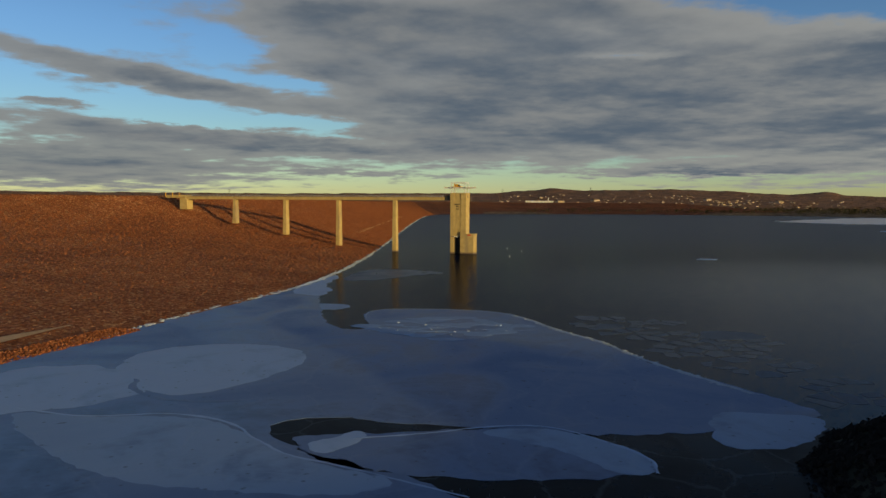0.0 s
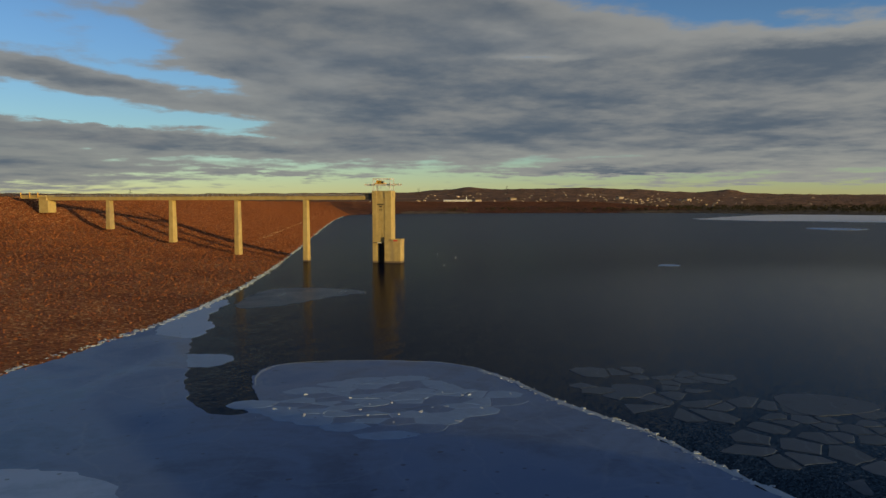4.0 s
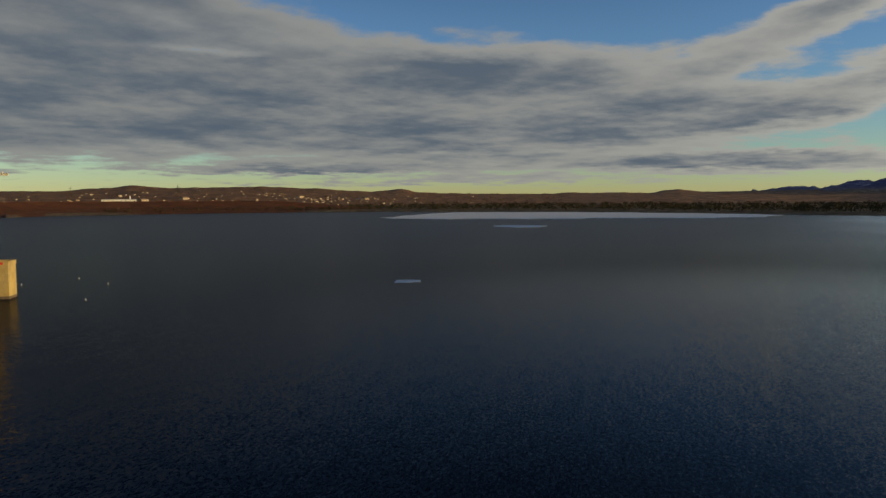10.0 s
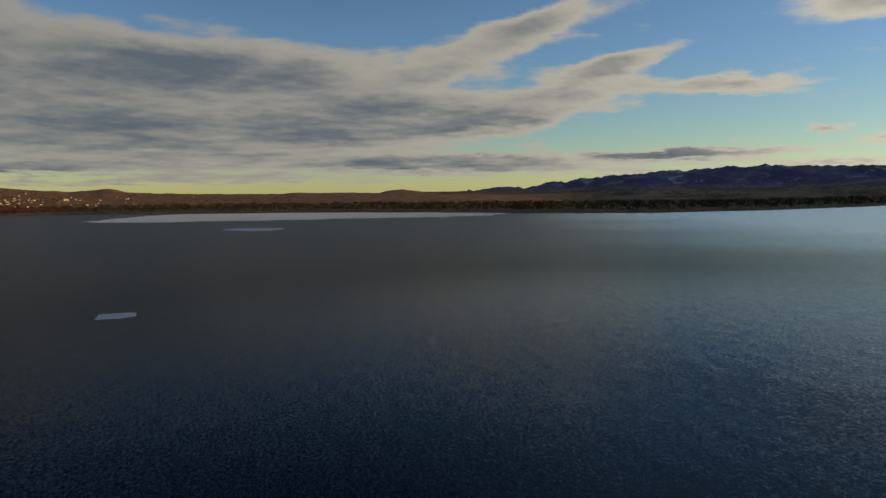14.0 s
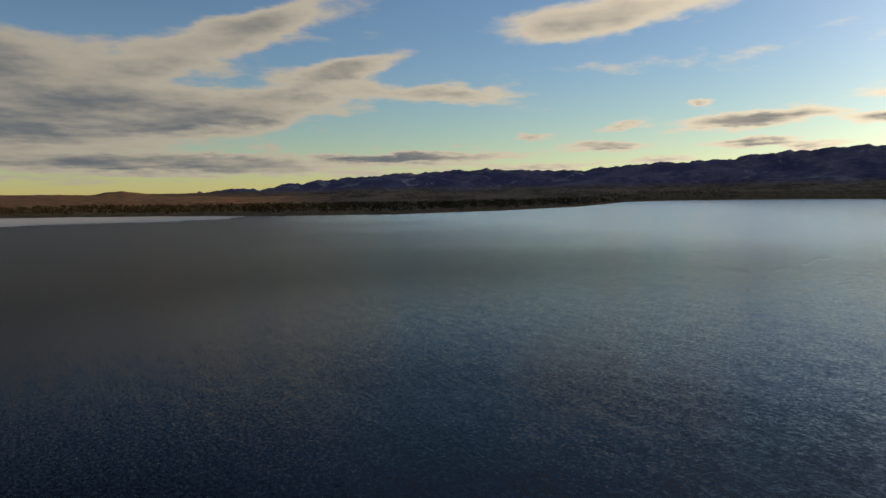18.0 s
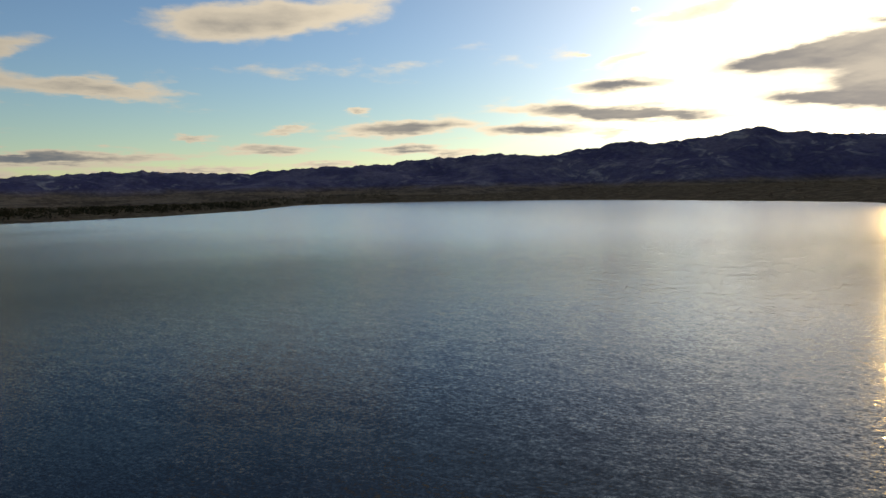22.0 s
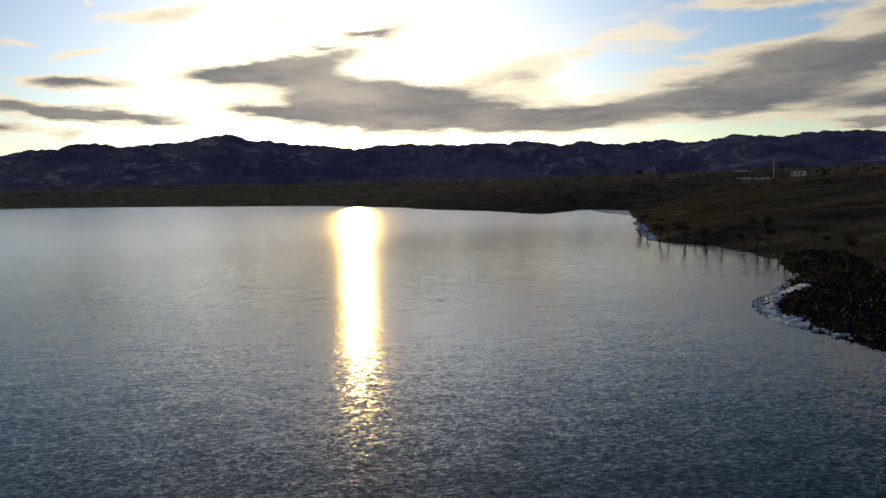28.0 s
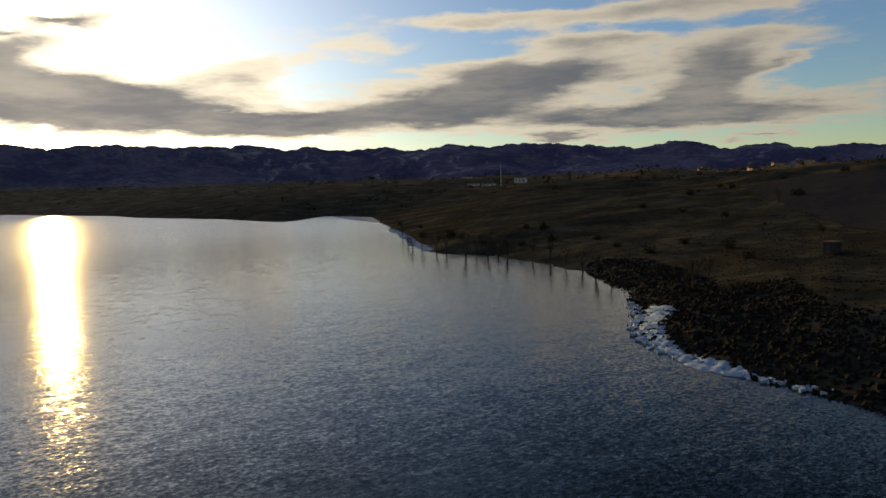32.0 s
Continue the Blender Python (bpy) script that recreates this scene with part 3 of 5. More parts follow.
def wander(x, y, size, seed=0.0, octaves=4):
    """Smooth noise of arrays of places, about -1 to 1."""
    out, amp, tot = np.zeros(np.shape(x)), 1.0, 0.0
    rs = np.random.RandomState(int(seed * 100) + 11)
    for o in range(octaves):
        k = 2.0**o / size
        for _ in range(4):
            a = rs.uniform(0, 2 * np.pi)
            out = out + amp * 0.5 * np.sin((x * np.cos(a) + y * np.sin(a)) * k * 2 * np.pi * rs.uniform(0.6, 1.4) + rs.uniform(0, 6.28))
        tot += amp
        amp *= 0.55
    return out / tot


# ---- the lake, the ground and the dam ----
SHORE = [(-85, 60), (-70, 111), (-54, 174), (-41, 230), (-36, 320), (-36, 460), (-39, 950), (-31, 1430), (60, 1690), (330, 1800),
         (600, 1800), (815, 1710), (1010, 1480), (1117, 1236), (1140, 903), (1116, 776), (1150, 575), (1396, 450), (1848, 325), (2900, 240),
         (3500, 60), (3450, -450), (2653, -810), (2122, -840), (1535, -775), (1180, -735), (854, -590), (743, -506), (600, -440), (480, -352)]
SHORE_NEAR = [(505, -480), (440, -440), (381, -313), (342, -228), (310, -160), (277, -90), (250, -77), (230, -53), (214, -28), (203, 3),
              (200, 30), (200, 50), (193, 68), (176, 86), (120, 96), (66, 92), (47, 80), (36, 66), (30, 45), (0, 22), (-45, 20)]
LAKE = np.array(SHORE + SHORE_NEAR, float)


def lake_distance(x, y):
    """Distance to the waterline, negative on the lake."""
    x, y = np.asarray(x, float), np.asarray(y, float)
    best, inside = np.full(x.shape, 1e18), np.zeros(x.shape, bool)
    for a, b in zip(LAKE, np.roll(LAKE, -1, 0)):
        d = b - a
        t = np.clip(((x - a[0]) * d[0] + (y - a[1]) * d[1]) / (d @ d), 0, 1)
        best = np.minimum(best, (x - a[0] - t * d[0]) ** 2 + (y - a[1] - t * d[1]) ** 2)
        if a[1] != b[1]:
            inside ^= ((a[1] > y) != (b[1] > y)) & (x < (b[0] - a[0]) * (y - a[1]) / (b[1] - a[1]) + a[0])
    return np.sqrt(best) * np.where(inside, -1, 1)


def ground_height(x, y):
    sd = lake_distance(x, y)
    sd = sd + 2.0 * wander(x, y, 26.0, 1.0, 3)
    flat = 1 / (1 + np.exp(-(y * 0.9 - x * 0.12 - 40) / 120.0))       # the low wooded spit and the dam side
    rise = 46 * (1 - np.exp(-np.maximum(sd, 0) / 320.0)) + 0.012 * np.maximum(sd - 700, 0)
    low = 3 + 0.006 * np.maximum(sd, 0)
    bank = np.clip(sd / 9.0, -3.0, 1.0) * 1.6
    z = bank + np.where(sd > 0, (rise * (1 - flat) + low * flat) * np.clip(sd / 30, 0, 1), 0)
    hills = wander(x, y, 330.0, 2.0, 3) * np.clip(sd / 250, 0, 1) * 5.0 * (1 - 0.7 * flat)
    mound = 6.0 * np.exp(-(((x - 60) / 17.0) ** 2 + ((y - 56) / 20.0) ** 2)) * np.clip(sd / 5, 0, 1)
    under = (x < 28) & (y > 24) | (x < -60)                              # what the dam covers
    z = np.where(under, np.minimum(z, -2.5), z + mound)
    hills = np.where(under, 0, hills)
    return z + hills + 0.25 * wander(x, y, 14.0, 3.0, 3) * np.clip(sd / 10, 0, 1)


def stations(lo, hi, step, far):
    """Grid lines: even between lo and hi, then ever wider apart."""
    mid = np.arange(lo, hi + step, step)
    out, s = [], step
    while sum(out) < far - hi:
        s *= 1.055
        out.append(s)
    right = mid[-1] + np.cumsum(out)
    out, s = [], step
    while sum(out) < far + lo:
        s *= 1.055
        out.append(s)
    return np.concatenate([(mid[0] - np.cumsum(out))[::-1], mid, right])


def grid_faces(nu, nv):
    i = np.arange(nu * nv).reshape(nu, nv)
    return np.stack([i[:-1, :-1], i[1:, :-1], i[1:, 1:], i[:-1, 1:]], -1).reshape(-1, 4)


gx, gy = np.meshgrid(stations(20, 330, 2.6, 4900), stations(-260, 115, 2.6, 4900), indexing="ij")
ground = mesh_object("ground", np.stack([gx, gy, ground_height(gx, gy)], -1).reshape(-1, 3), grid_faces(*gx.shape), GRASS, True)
tagged(ground, "dry brown winter grassland round the lake", "ground", kind="structure")

wx, wy = np.meshgrid(np.linspace(-500, 4300, 13), np.linspace(-1150, 2250, 11), indexing="ij")
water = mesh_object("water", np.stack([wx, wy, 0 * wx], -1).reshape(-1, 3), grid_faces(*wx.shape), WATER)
tagged(water, "dark blue rippled water of the reservoir", "water", kind="structure")

CREST = [(-520, 60), (-460, 175), (-330, 300), (-235, 368), (-168, 425), (-158, 600), (-160, 900), (-148, 1400), (-60, 1800), (230, 2010), (600, 2010), (960, 1850)]
FOOT = [(-95, 20), (-80, 78), (-62, 135), (-46, 200), (-37, 300), (-36, 460), (-38, 700), (-39, 950), (-37, 1200), (-31, 1430), (-8, 1590), (60, 1690), (330, 1800), (600, 1800), (815, 1710)]
NA = 420


def along(pts):
    """Stations spaced closely near the walk and widely far off."""
    s = np.linspace(0, 1, NA) ** 2.0
    p = spline(pts, 3000)
    return p[np.clip((s * 2999).astype(int), 0, 2999)]


foot, crest = along(FOOT), along(CREST)
CREST_Z = 28.8
PROFILE_S, PROFILE_Z = [-0.12, 0.0, 0.16, 0.43, 0.70, 0.93, 1.0], [-3.0, 0.0, 3.4, 9.4, 16.2, 25.2, CREST_Z]
across = np.concatenate([np.linspace(-0.1, 1.0, 64), [1.0]])
TAPER = np.interp(np.arange(NA), [0, NA * 0.94, NA - 1], [1, 1, 0.12])
rows = []
for k, s in enumerate(across):
    p = foot + (crest - foot) * s
    z = np.interp(s, PROFILE_S, PROFILE_Z) * TAPER + 0.12 * wander(p[:, 0], p[:, 1], 9.0, 4.0, 3) * (1 if s < 0.97 else 0)
    rows.append(np.column_stack([p, z + np.zeros(NA)]))
out = crest - foot
out /= np.linalg.norm(out, axis=1)[:, None]
rows[-1] = np.column_stack([crest + out * 1.0, (CREST_Z + 0.05) * TAPER])
rows.append(np.column_stack([crest + out * 10.0, (CREST_Z + 0.05) * TAPER]))
rows.append(np.column_stack([crest + out * 70.0, np.full(NA, 3.0)]))
dam_v = np.stack(rows)
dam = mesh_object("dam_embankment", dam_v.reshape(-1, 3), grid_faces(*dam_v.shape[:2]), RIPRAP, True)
tagged(dam, "long earth dam faced with reddish-brown riprap", "dam", kind="structure")


def dam_place(a, s):
    """A place on the dam's water side: a along it (0 to 1 as the stations run), s up the slope."""
    i = np.clip(np.asarray(a) * (NA - 1), 0, NA - 1.001)
    j = i.astype(int)
    w = (i - j)[..., None]
    f, c = foot[j] * (1 - w) + foot[j + 1] * w, crest[j] * (1 - w) + crest[j + 1] * w
    p = f + (c - f) * np.asarray(s)[..., None]
    return np.concatenate([p, np.interp(s, PROFILE_S, PROFILE_Z)[..., None]], -1)


# ---- far hills and mountains ----
LOOK_AZ = [-60, -30, 10, 40, 60, 80, 100, 120, 140, 160, 215]
LOOK_X = [0, 0, 4, 20, 45, 75, 102, 130, 160, 190, 200]
LOOK_Y = [20, 40, 90, 150, 185, 210, 217, 215, 203, 178, 165]


def polar(azimuth, r):
    a = np.radians(azimuth)
    return np.interp(azimuth, LOOK_AZ, LOOK_X) + r * np.sin(a), np.interp(azimuth, LOOK_AZ, LOOK_Y) + r * np.cos(a)


def ridge(azimuth, line, seed, rough):
    """Height angle of a skyline in degrees: summits and saddles joined smoothly, with finer crags."""
    p = np.array(line)
    i = np.clip(np.searchsorted(p[:, 0], azimuth) - 1, 0, len(p) - 2)
    u = np.clip((azimuth - p[i, 0]) / (p[i + 1, 0] - p[i, 0]), 0, 1)
    e = p[i, 1] + (p[i + 1, 1] - p[i, 1]) * (0.45 * u + 0.55 * u * u * (3 - 2 * u))
    rs = np.random.RandomState(seed)
    for k in range(13):
        fq = 0.9 * 1.22**k
        e = e + rough * rs.uniform(0.3, 1.0) / fq**0.55 * np.sin(azimuth * fq * 1.7 + rs.uniform(0, 6.28))
    return e


# saddle at 134 to 137 degrees is added, standing for sun glare over the crest
FRONT = [(56, 0.7), (59.2, 0.95), (60.5, 0.86), (63, 1.28), (67, 1.68), (72, 2.02), (78, 2.26), (85.5, 2.05), (91.3, 2.47), (96.9, 2.6), (98.2, 2.85), (101.8, 3.1),
         (106.3, 3.3), (109.4, 3.02), (112.1, 3.38), (116.1, 3.97), (117.9, 3.73), (121.8, 4.03), (125.2, 4.62), (128.4, 4.08), (131.9, 3.77), (134.0, 3.6), (135.3, 3.42), (136.6, 3.6), (138.5, 3.75), (143, 3.6)]
FRONT2 = [(146.7, 3.62), (149, 3.7), (151.9, 3.33), (153.7, 3.53), (155.9, 3.2), (159.8, 3.42), (161.8, 3.06), (164.6, 3.55), (167.2, 3.3), (171.3, 3.48), (175.6, 3.14),
          (179.5, 2.82), (182, 3.23), (183.6, 3.1), (186, 2.45), (188.3, 2.85), (191.2, 2.32), (193.6, 2.5), (197, 2.2), (206, 2.0), (214, 1.8)]


def range_mesh(name, a0, a1, na, r0, r1, nr, crest_of, mat, shape, folds, seed):
    azs = np.linspace(a0, a1, na)
    s = np.linspace(0, 1, nr)
    A, S = np.meshgrid(azs, s, indexing="ij")
    R = r0 + (r1 - r0) * S
    X, Y = polar(A, R)
    top = np.tan(np.radians(crest_of(azs)))[:, None] * r1 + 25
    wide = np.convolve(np.pad(top[:, 0], na // 20, "edge"), np.ones(2 * (na // 20) + 1) / (2 * (na // 20) + 1), "valid")[:, None]
    Z = wide * S**shape + (top - wide) * S**6
    Z = Z + folds * np.sin(np.pi * np.clip(S, 0, 1)) * (wander(X, Y, 1300.0, seed, 3) - 0.3) * (0.3 + top / 300)
    X2, Y2 = polar(azs, r1 + 140.0)
    V = np.concatenate([np.stack([X, Y, Z], -1), np.stack([X2, Y2, Z[:, -1] * 0.5], -1)[:, None]], 1)
    return mesh_object(name, V.reshape(-1, 3), grid_faces(na, nr + 1), mat, True), V


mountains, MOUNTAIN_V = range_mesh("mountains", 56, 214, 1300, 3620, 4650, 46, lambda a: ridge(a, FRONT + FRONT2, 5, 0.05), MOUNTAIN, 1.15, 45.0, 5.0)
tagged(mountains, "dark forested mountain range, distance haze put into its blue colour, with snow patches", "mountains", kind="structure")
TOWN_HILLS = [(-62, 0.7), (-14, 0.8), (-5, 0.88), (4, 0.95), (6.5, 1.15), (8.6, 1.35), (11.5, 1.2), (18.2, 1.3), (22, 1.15), (26.5, 0.88), (27.8, 1.02), (28.8, 1.1), (30.3, 0.82), (34, 0.7),
              (39.8, 0.65), (43, 0.72), (48.8, 0.68), (50, 0.85), (50.8, 0.93), (51.5, 0.83), (53, 0.7), (57, 0.75), (60, 0.84), (66, 0.6)]


def town_crest(a):
    return ridge(a, TOWN_HILLS, 8, 0.012) - 0.1


hills, HILL_V = range_mesh("hills", -62, 66, 900, 2300, 4600, 60, town_crest, TOWN, 1.1, 10.0, 6.0)
tagged(hills, "low brown hills with a town", "hills", kind="structure")

# ---- the intake tower ----
SITE = pose(3.6, 358.7, 0, 0, 0, -18.7)      # x runs out along the bridge to the lake, y away from the walk


def intake_tower():
    t = thing("intake_tower", SITE, "tall tan concrete intake tower standing in the water", "tower")
    W, D, TOP = 8.2, 6.2, 30.6
    part("shaft", box((1.9, 0.15, 8.6), (5.4, D - 0.025, TOP)), CONCRETE, t)
    part("lower_shaft", box((1.9, 3.2, -3), (5.4, D - 0.07, 8.6)), CONCRETE_DARK, t)
    part("pilaster", box((0, 0, -3), (1.95, D, TOP - 3.3), 0.02), CONCRETE, t)
    part("pilaster", box((5.35, 0, 9.0), (W, D, TOP - 3.3), 0.02), CONCRETE, t)
    part("head", box((-0.12, -0.14, TOP - 3.3), (1.97, D + 0.12, TOP), 0.06), CONCRETE, t)
    part("head", box((5.33, -0.14, TOP - 3.3), (W + 0.12, D + 0.12, TOP), 0.06), CONCRETE, t)
    part("roof_slab", box((1.97, 0.02, TOP - 0.35), (5.33, D - 0.02, TOP - 0.01)), CONCRETE, t)
    for x in (2.6, 3.3, 4.0, 4.7):
        part("rib", box((x - 0.05, 0.115, 9.2), (x + 0.05, 0.16, TOP - 3.4)), CONCRETE, t)
    for x in (0.55, 6.6):
        part("drain_hole", box((x, -0.16, TOP - 0.75), (x + 0.35, -0.13, TOP - 0.5)), STEEL_DARK, t)
    part("hatch", box((W + 0.12, 2.2, TOP - 2.6), (W + 0.16, 2.7, TOP - 0.8)), STEEL_DARK, t)
    # illegible lettering as bars
    for x0, x1, z in ((1.75, 5.0, 24.6), (2.9, 4.3, 23.7), (2.95, 3.5, 22.3), (3.75, 4.25, 22.3)):
        part("lettering", box((max(x0, 2.0) + 0.05, 0.09, z), (x1, 0.14, z + 0.5)), BLACK, t)
    # gate recess at the waterline, its shade a black sheet, with its platform
    part("gate_shade_sheet", box((1.98, 3.0, -3), (5.32, 3.15, 8.55)), BLACK, t, "black sheet standing for the shade in the gate opening")
    for x in (2.05, 5.05):
        part("gate_guide", box((x, 0.9, -3), (x + 0.22, 1.3, 8.5)), STEEL_DARK, t)
    plat = part("platform", box((-0.2, -0.7, 8.5), (5.4, 0.2, 8.75)), STEEL_DARK, t, "dark steel platform")
    part("platform_lip", box((2.1, -0.74, 8.4), (4.2, -0.66, 8.75)), STEEL_WHITE, plat)
    part("gate_post", box((4.7, -0.45, 8.75), (5.25, 0.0, 11.0)), STEEL_DARK, t)
    part("waterline_band", box((-0.03, -0.03, -0.5), (1.98, D + 0.03, 0.75)), CONCRETE_WET, t, "wet stained concrete")
    # low annex
    an = part("annex", box((5.35, -0.45, -3), (12.4, 5.4, 9.0), 0.06), CONCRETE, t)
    part("annex_band", box((5.3, -0.48, -0.5), (12.43, 5.43, 0.75)), CONCRETE_WET, an, "wet stained concrete")
    for lo, hi in (((8.25, -0.6, 9.0), (12.55, -0.2, 10.1)), ((12.15, -0.2, 9.0), (12.55, 5.5, 10.1)), ((8.25, 5.1, 9.0), (12.15, 5.5, 10.1)), ((5.3, -0.6, 9.0), (8.25, -0.0, 9.5))):
        part("parapet", box(lo, hi, 0.04), CONCRETE, an)
    part("annex_deck", box((8.25, -0.2, 9.0), (12.15, 5.1, 9.12)), STEEL_DARK, an)
    part("sign", box((9.3, -0.68, 9.25), (11.2, -0.61, 9.85)), STEEL_RED, t, "red warning sign")
    # travelling gantry on the roof
    g = thing("gantry", SITE @ pose(0, 0, TOP), "white steel gantry frame on the tower roof", "gantry")
    H = 4.9
    for x in (0.35, 7.8):
        for y in (0.4, D - 0.4):
            part("post", box((x - 0.14, y - 0.14, 0), (x + 0.14, y + 0.14, H)), STEEL_WHITE, g)
    for y in (0.4, D - 0.4):
        part("beam", box((0.21, y - 0.16, H), (7.94, y + 0.16, H + 0.35)), STEEL_WHITE, g)
        part("brace", bar((0.5, y, 0.1), (2.6, y, 2.3), 0.09), STEEL_WHITE, g)
        part("brace", bar((7.6, y, 0.1), (5.0, y, 2.8), 0.09), STEEL_WHITE, g)
        part("brace", bar((4.6, y, H), (6.2, y, 2.3), 0.07), STEEL_WHITE, g)
    for x in (0.35, 7.8):
        part("end_beam", box((x - 0.13, 0.57, H), (x + 0.13, D - 0.57, H + 0.3)), STEEL_WHITE, g)
    for y in (1.2, D - 1.2):
        rail = part("runway_beam", box((-3.6, y - 0.1, 2.35), (11.6, y + 0.1, 2.95)), STEEL_WHITE, g)
        for z in (2.3, 2.95):
            part("flange", box((-3.6, y - 0.22, z - 0.05), (11.6, y + 0.22, z + 0.0)), STEEL_WHITE, rail)
        for x in (-3.65, 11.55):
            part("end_stop", box((x, y - 0.2, 2.2), (x + 0.1, y + 0.2, 3.15)), STEEL_WHITE, rail)
        for x in (0.2, 7.2):
            part("bracket", box((x, y - 0.28, 2.2), (x + 0.5, y + 0.28, 3.1)), STEEL_DARK, g)
    h = thing("hoist", SITE @ pose(0.8, 1.0, TOP + 2.95), "yellow hoist trolley on the gantry beams", "hoist")
    part("frame", box((0, 0, 0.1), (3.9, 4.2, 0.45), 0.03), STEEL_YELLOW, h)
    part("drum", bar((0.9, 0.4, 1.0), (0.9, 3.6, 1.0), 0.5, 12), STEEL_YELLOW, h)
    part("motor", box((1.7, 0.5, 0.45), (2.6, 1.9, 1.5), 0.08), STEEL_YELLOW, h)
    part("gear_case", box((2.8, 0.3, 0.45), (3.6, 1.5, 1.15), 0.08), STEEL_DARK, h)
    part("cable", bar((0.9, 1.5, 0.6), (0.9, 1.5, -2.9), 0.05, 5), STEEL_DARK, h)
    return t


tower = intake_tower()


# ---- the access bridge ----
def access_bridge():
    b = thing("access_bridge", SITE, "slender tan concrete access bridge from the dam crest to the tower", "bridge")
    yc, hw, x0, x1 = 2.4, 2.1, -160.0, -3.4
    spans = [x0, -128.5, -96.0, -63.6, -31.0, x1]
    for a, c in zip(spans, spans[1:]):
        deck = part("deck_span", box((a + 0.02, yc - hw, 27.75), (c - 0.02, yc + hw, 28.1), 0.03), CONCRETE, b)
        for y in (yc - 1.65, yc + 1.65):
            part("girder", box((a + 0.04, y - 0.22, 26.85), (c - 0.04, y + 0.22, 27.75), 0.03), CONCRETE, deck)
        for y in (yc - hw, yc + hw - 0.25):
            part("kerb", box((a + 0.02, y, 28.1), (c - 0.02, y + 0.25, 28.42)), CONCRETE, deck)
    for x, z in ((-31.0, -3.0), (-63.6, 2.2), (-96.0, 7.6), (-128.5, 13.4)):
        p = part("pier", box((x - 1.12, yc - 1.7, z), (x + 1.12, yc + 1.7, 26.85), 0.06, 0.8), CONCRETE, b)
        n = max(2, int((26 - max(z, 0)) / 5.5))
        for k in range(n):
            za = max(z, 0.6) + 0.8 + k * (25.4 - max(z, 0.6)) / n
            zb = za + (25.4 - max(z, 0.6)) / n - 0.8
            w = 1.12 * (1 - 0.2 * ((za + zb) / 2 - z) / (26.85 - z))
            part("panel", box((x + w - 0.2, yc - 0.7, za), (x + w + 0.08, yc + 0.7, zb), 0.03), CONCRETE, p)
        if z < 0:
            part("waterline_band", box((x - 1.13, yc - 1.71, -0.5), (x + 1.13, yc + 1.71, 0.6)), CONCRETE_WET, p, "wet stained concrete")
    # dark link span with side screens at the tower
    link = part("link_span", box((x1, yc - 1.6, 26.9), (-0.12, yc + 1.6, 28.1)), STEEL_DARK, b, "dark link span at the tower")
    part("link_screen", box((x1, yc - 1.6, 28.1), (-0.12, yc - 1.52, 29.4)), STEEL_DARK, link)
    part("link_screen", box((x1, yc + 1.52, 28.1), (-0.12, yc + 1.6, 29.4)), STEEL_DARK, link)
    # railing
    post = None
    for y in (yc - hw + 0.12, yc + hw - 0.12):
        for k in range(63):
            x = x0 + 0.6 + k * 2.5
            if post is None:
                post = part("railing_post", box((-0.05, -0.05, 28.42), (0.05, 0.05, 29.45)), STEEL_GREY, b)
                post.location = (x, y, 0)
            else:
                q = post.copy()
                scene.collection.objects.link(q)
                q.location = (x, y, 0)
        for z in (28.75, 29.1, 29.43):
            part("rail", box((x0, y - 0.035, z - 0.035), (x1, y + 0.035, z + 0.035)), STEEL_GREY, b)
    return b


bridge = access_bridge()
ab = thing("bridge_abutment", SITE @ pose(-160, 2.4, 0), "pale concrete abutment block at the dam crest", "abutment")
part("seat", box((-4.5, -2.6, 21.0), (0.5, 2.6, 26.85), 0.05), CONCRETE, ab)
part("back_wall", box((-4.5, -2.7, 26.85), (-0.3, 2.7, 28.1), 0.05), CONCRETE, ab)
for y in (-2.7, 2.4):
    part("parapet", box((-14.0, y, 27.6), (-0.3, y + 0.3, 29.3), 0.04), CONCRETE, ab)
for x in (-13.8, -9.0, -4.4):
    part("bollard", bar((x, -3.1, 28.0), (x, -3.1, 30.6), 0.2, 8), STEEL_YELLOW, ab)


# ---- ice ----
def closed_line(pts, n, rough, seed):
    """A closed outline through control points, with uneven small bays."""
    s = np.asarray(pts, float)
    for _ in range(3):
        nxt = np.roll(s, -1, 0)
        s = np.stack([s * 0.75 + nxt * 0.25, s * 0.25 + nxt * 0.75], 1).reshape(-1, 2)
    s = np.concatenate([s, s[:1]])
    d = np.concatenate([[0], np.cumsum(np.linalg.norm(np.diff(s, axis=0), axis=1))])
    t = np.linspace(0, d[-1], n, endpoint=False)
    s = np.column_stack([np.interp(t, d, s[:, 0]), np.interp(t, d, s[:, 1])])
    k = np.column_stack([wander(s[:, 0], s[:, 1], 7.0 * rough + 2, seed, 4), wander(s[:, 1], s[:, 0], 7.0 * rough + 2, seed + 1, 4)])
    return s + rough * k


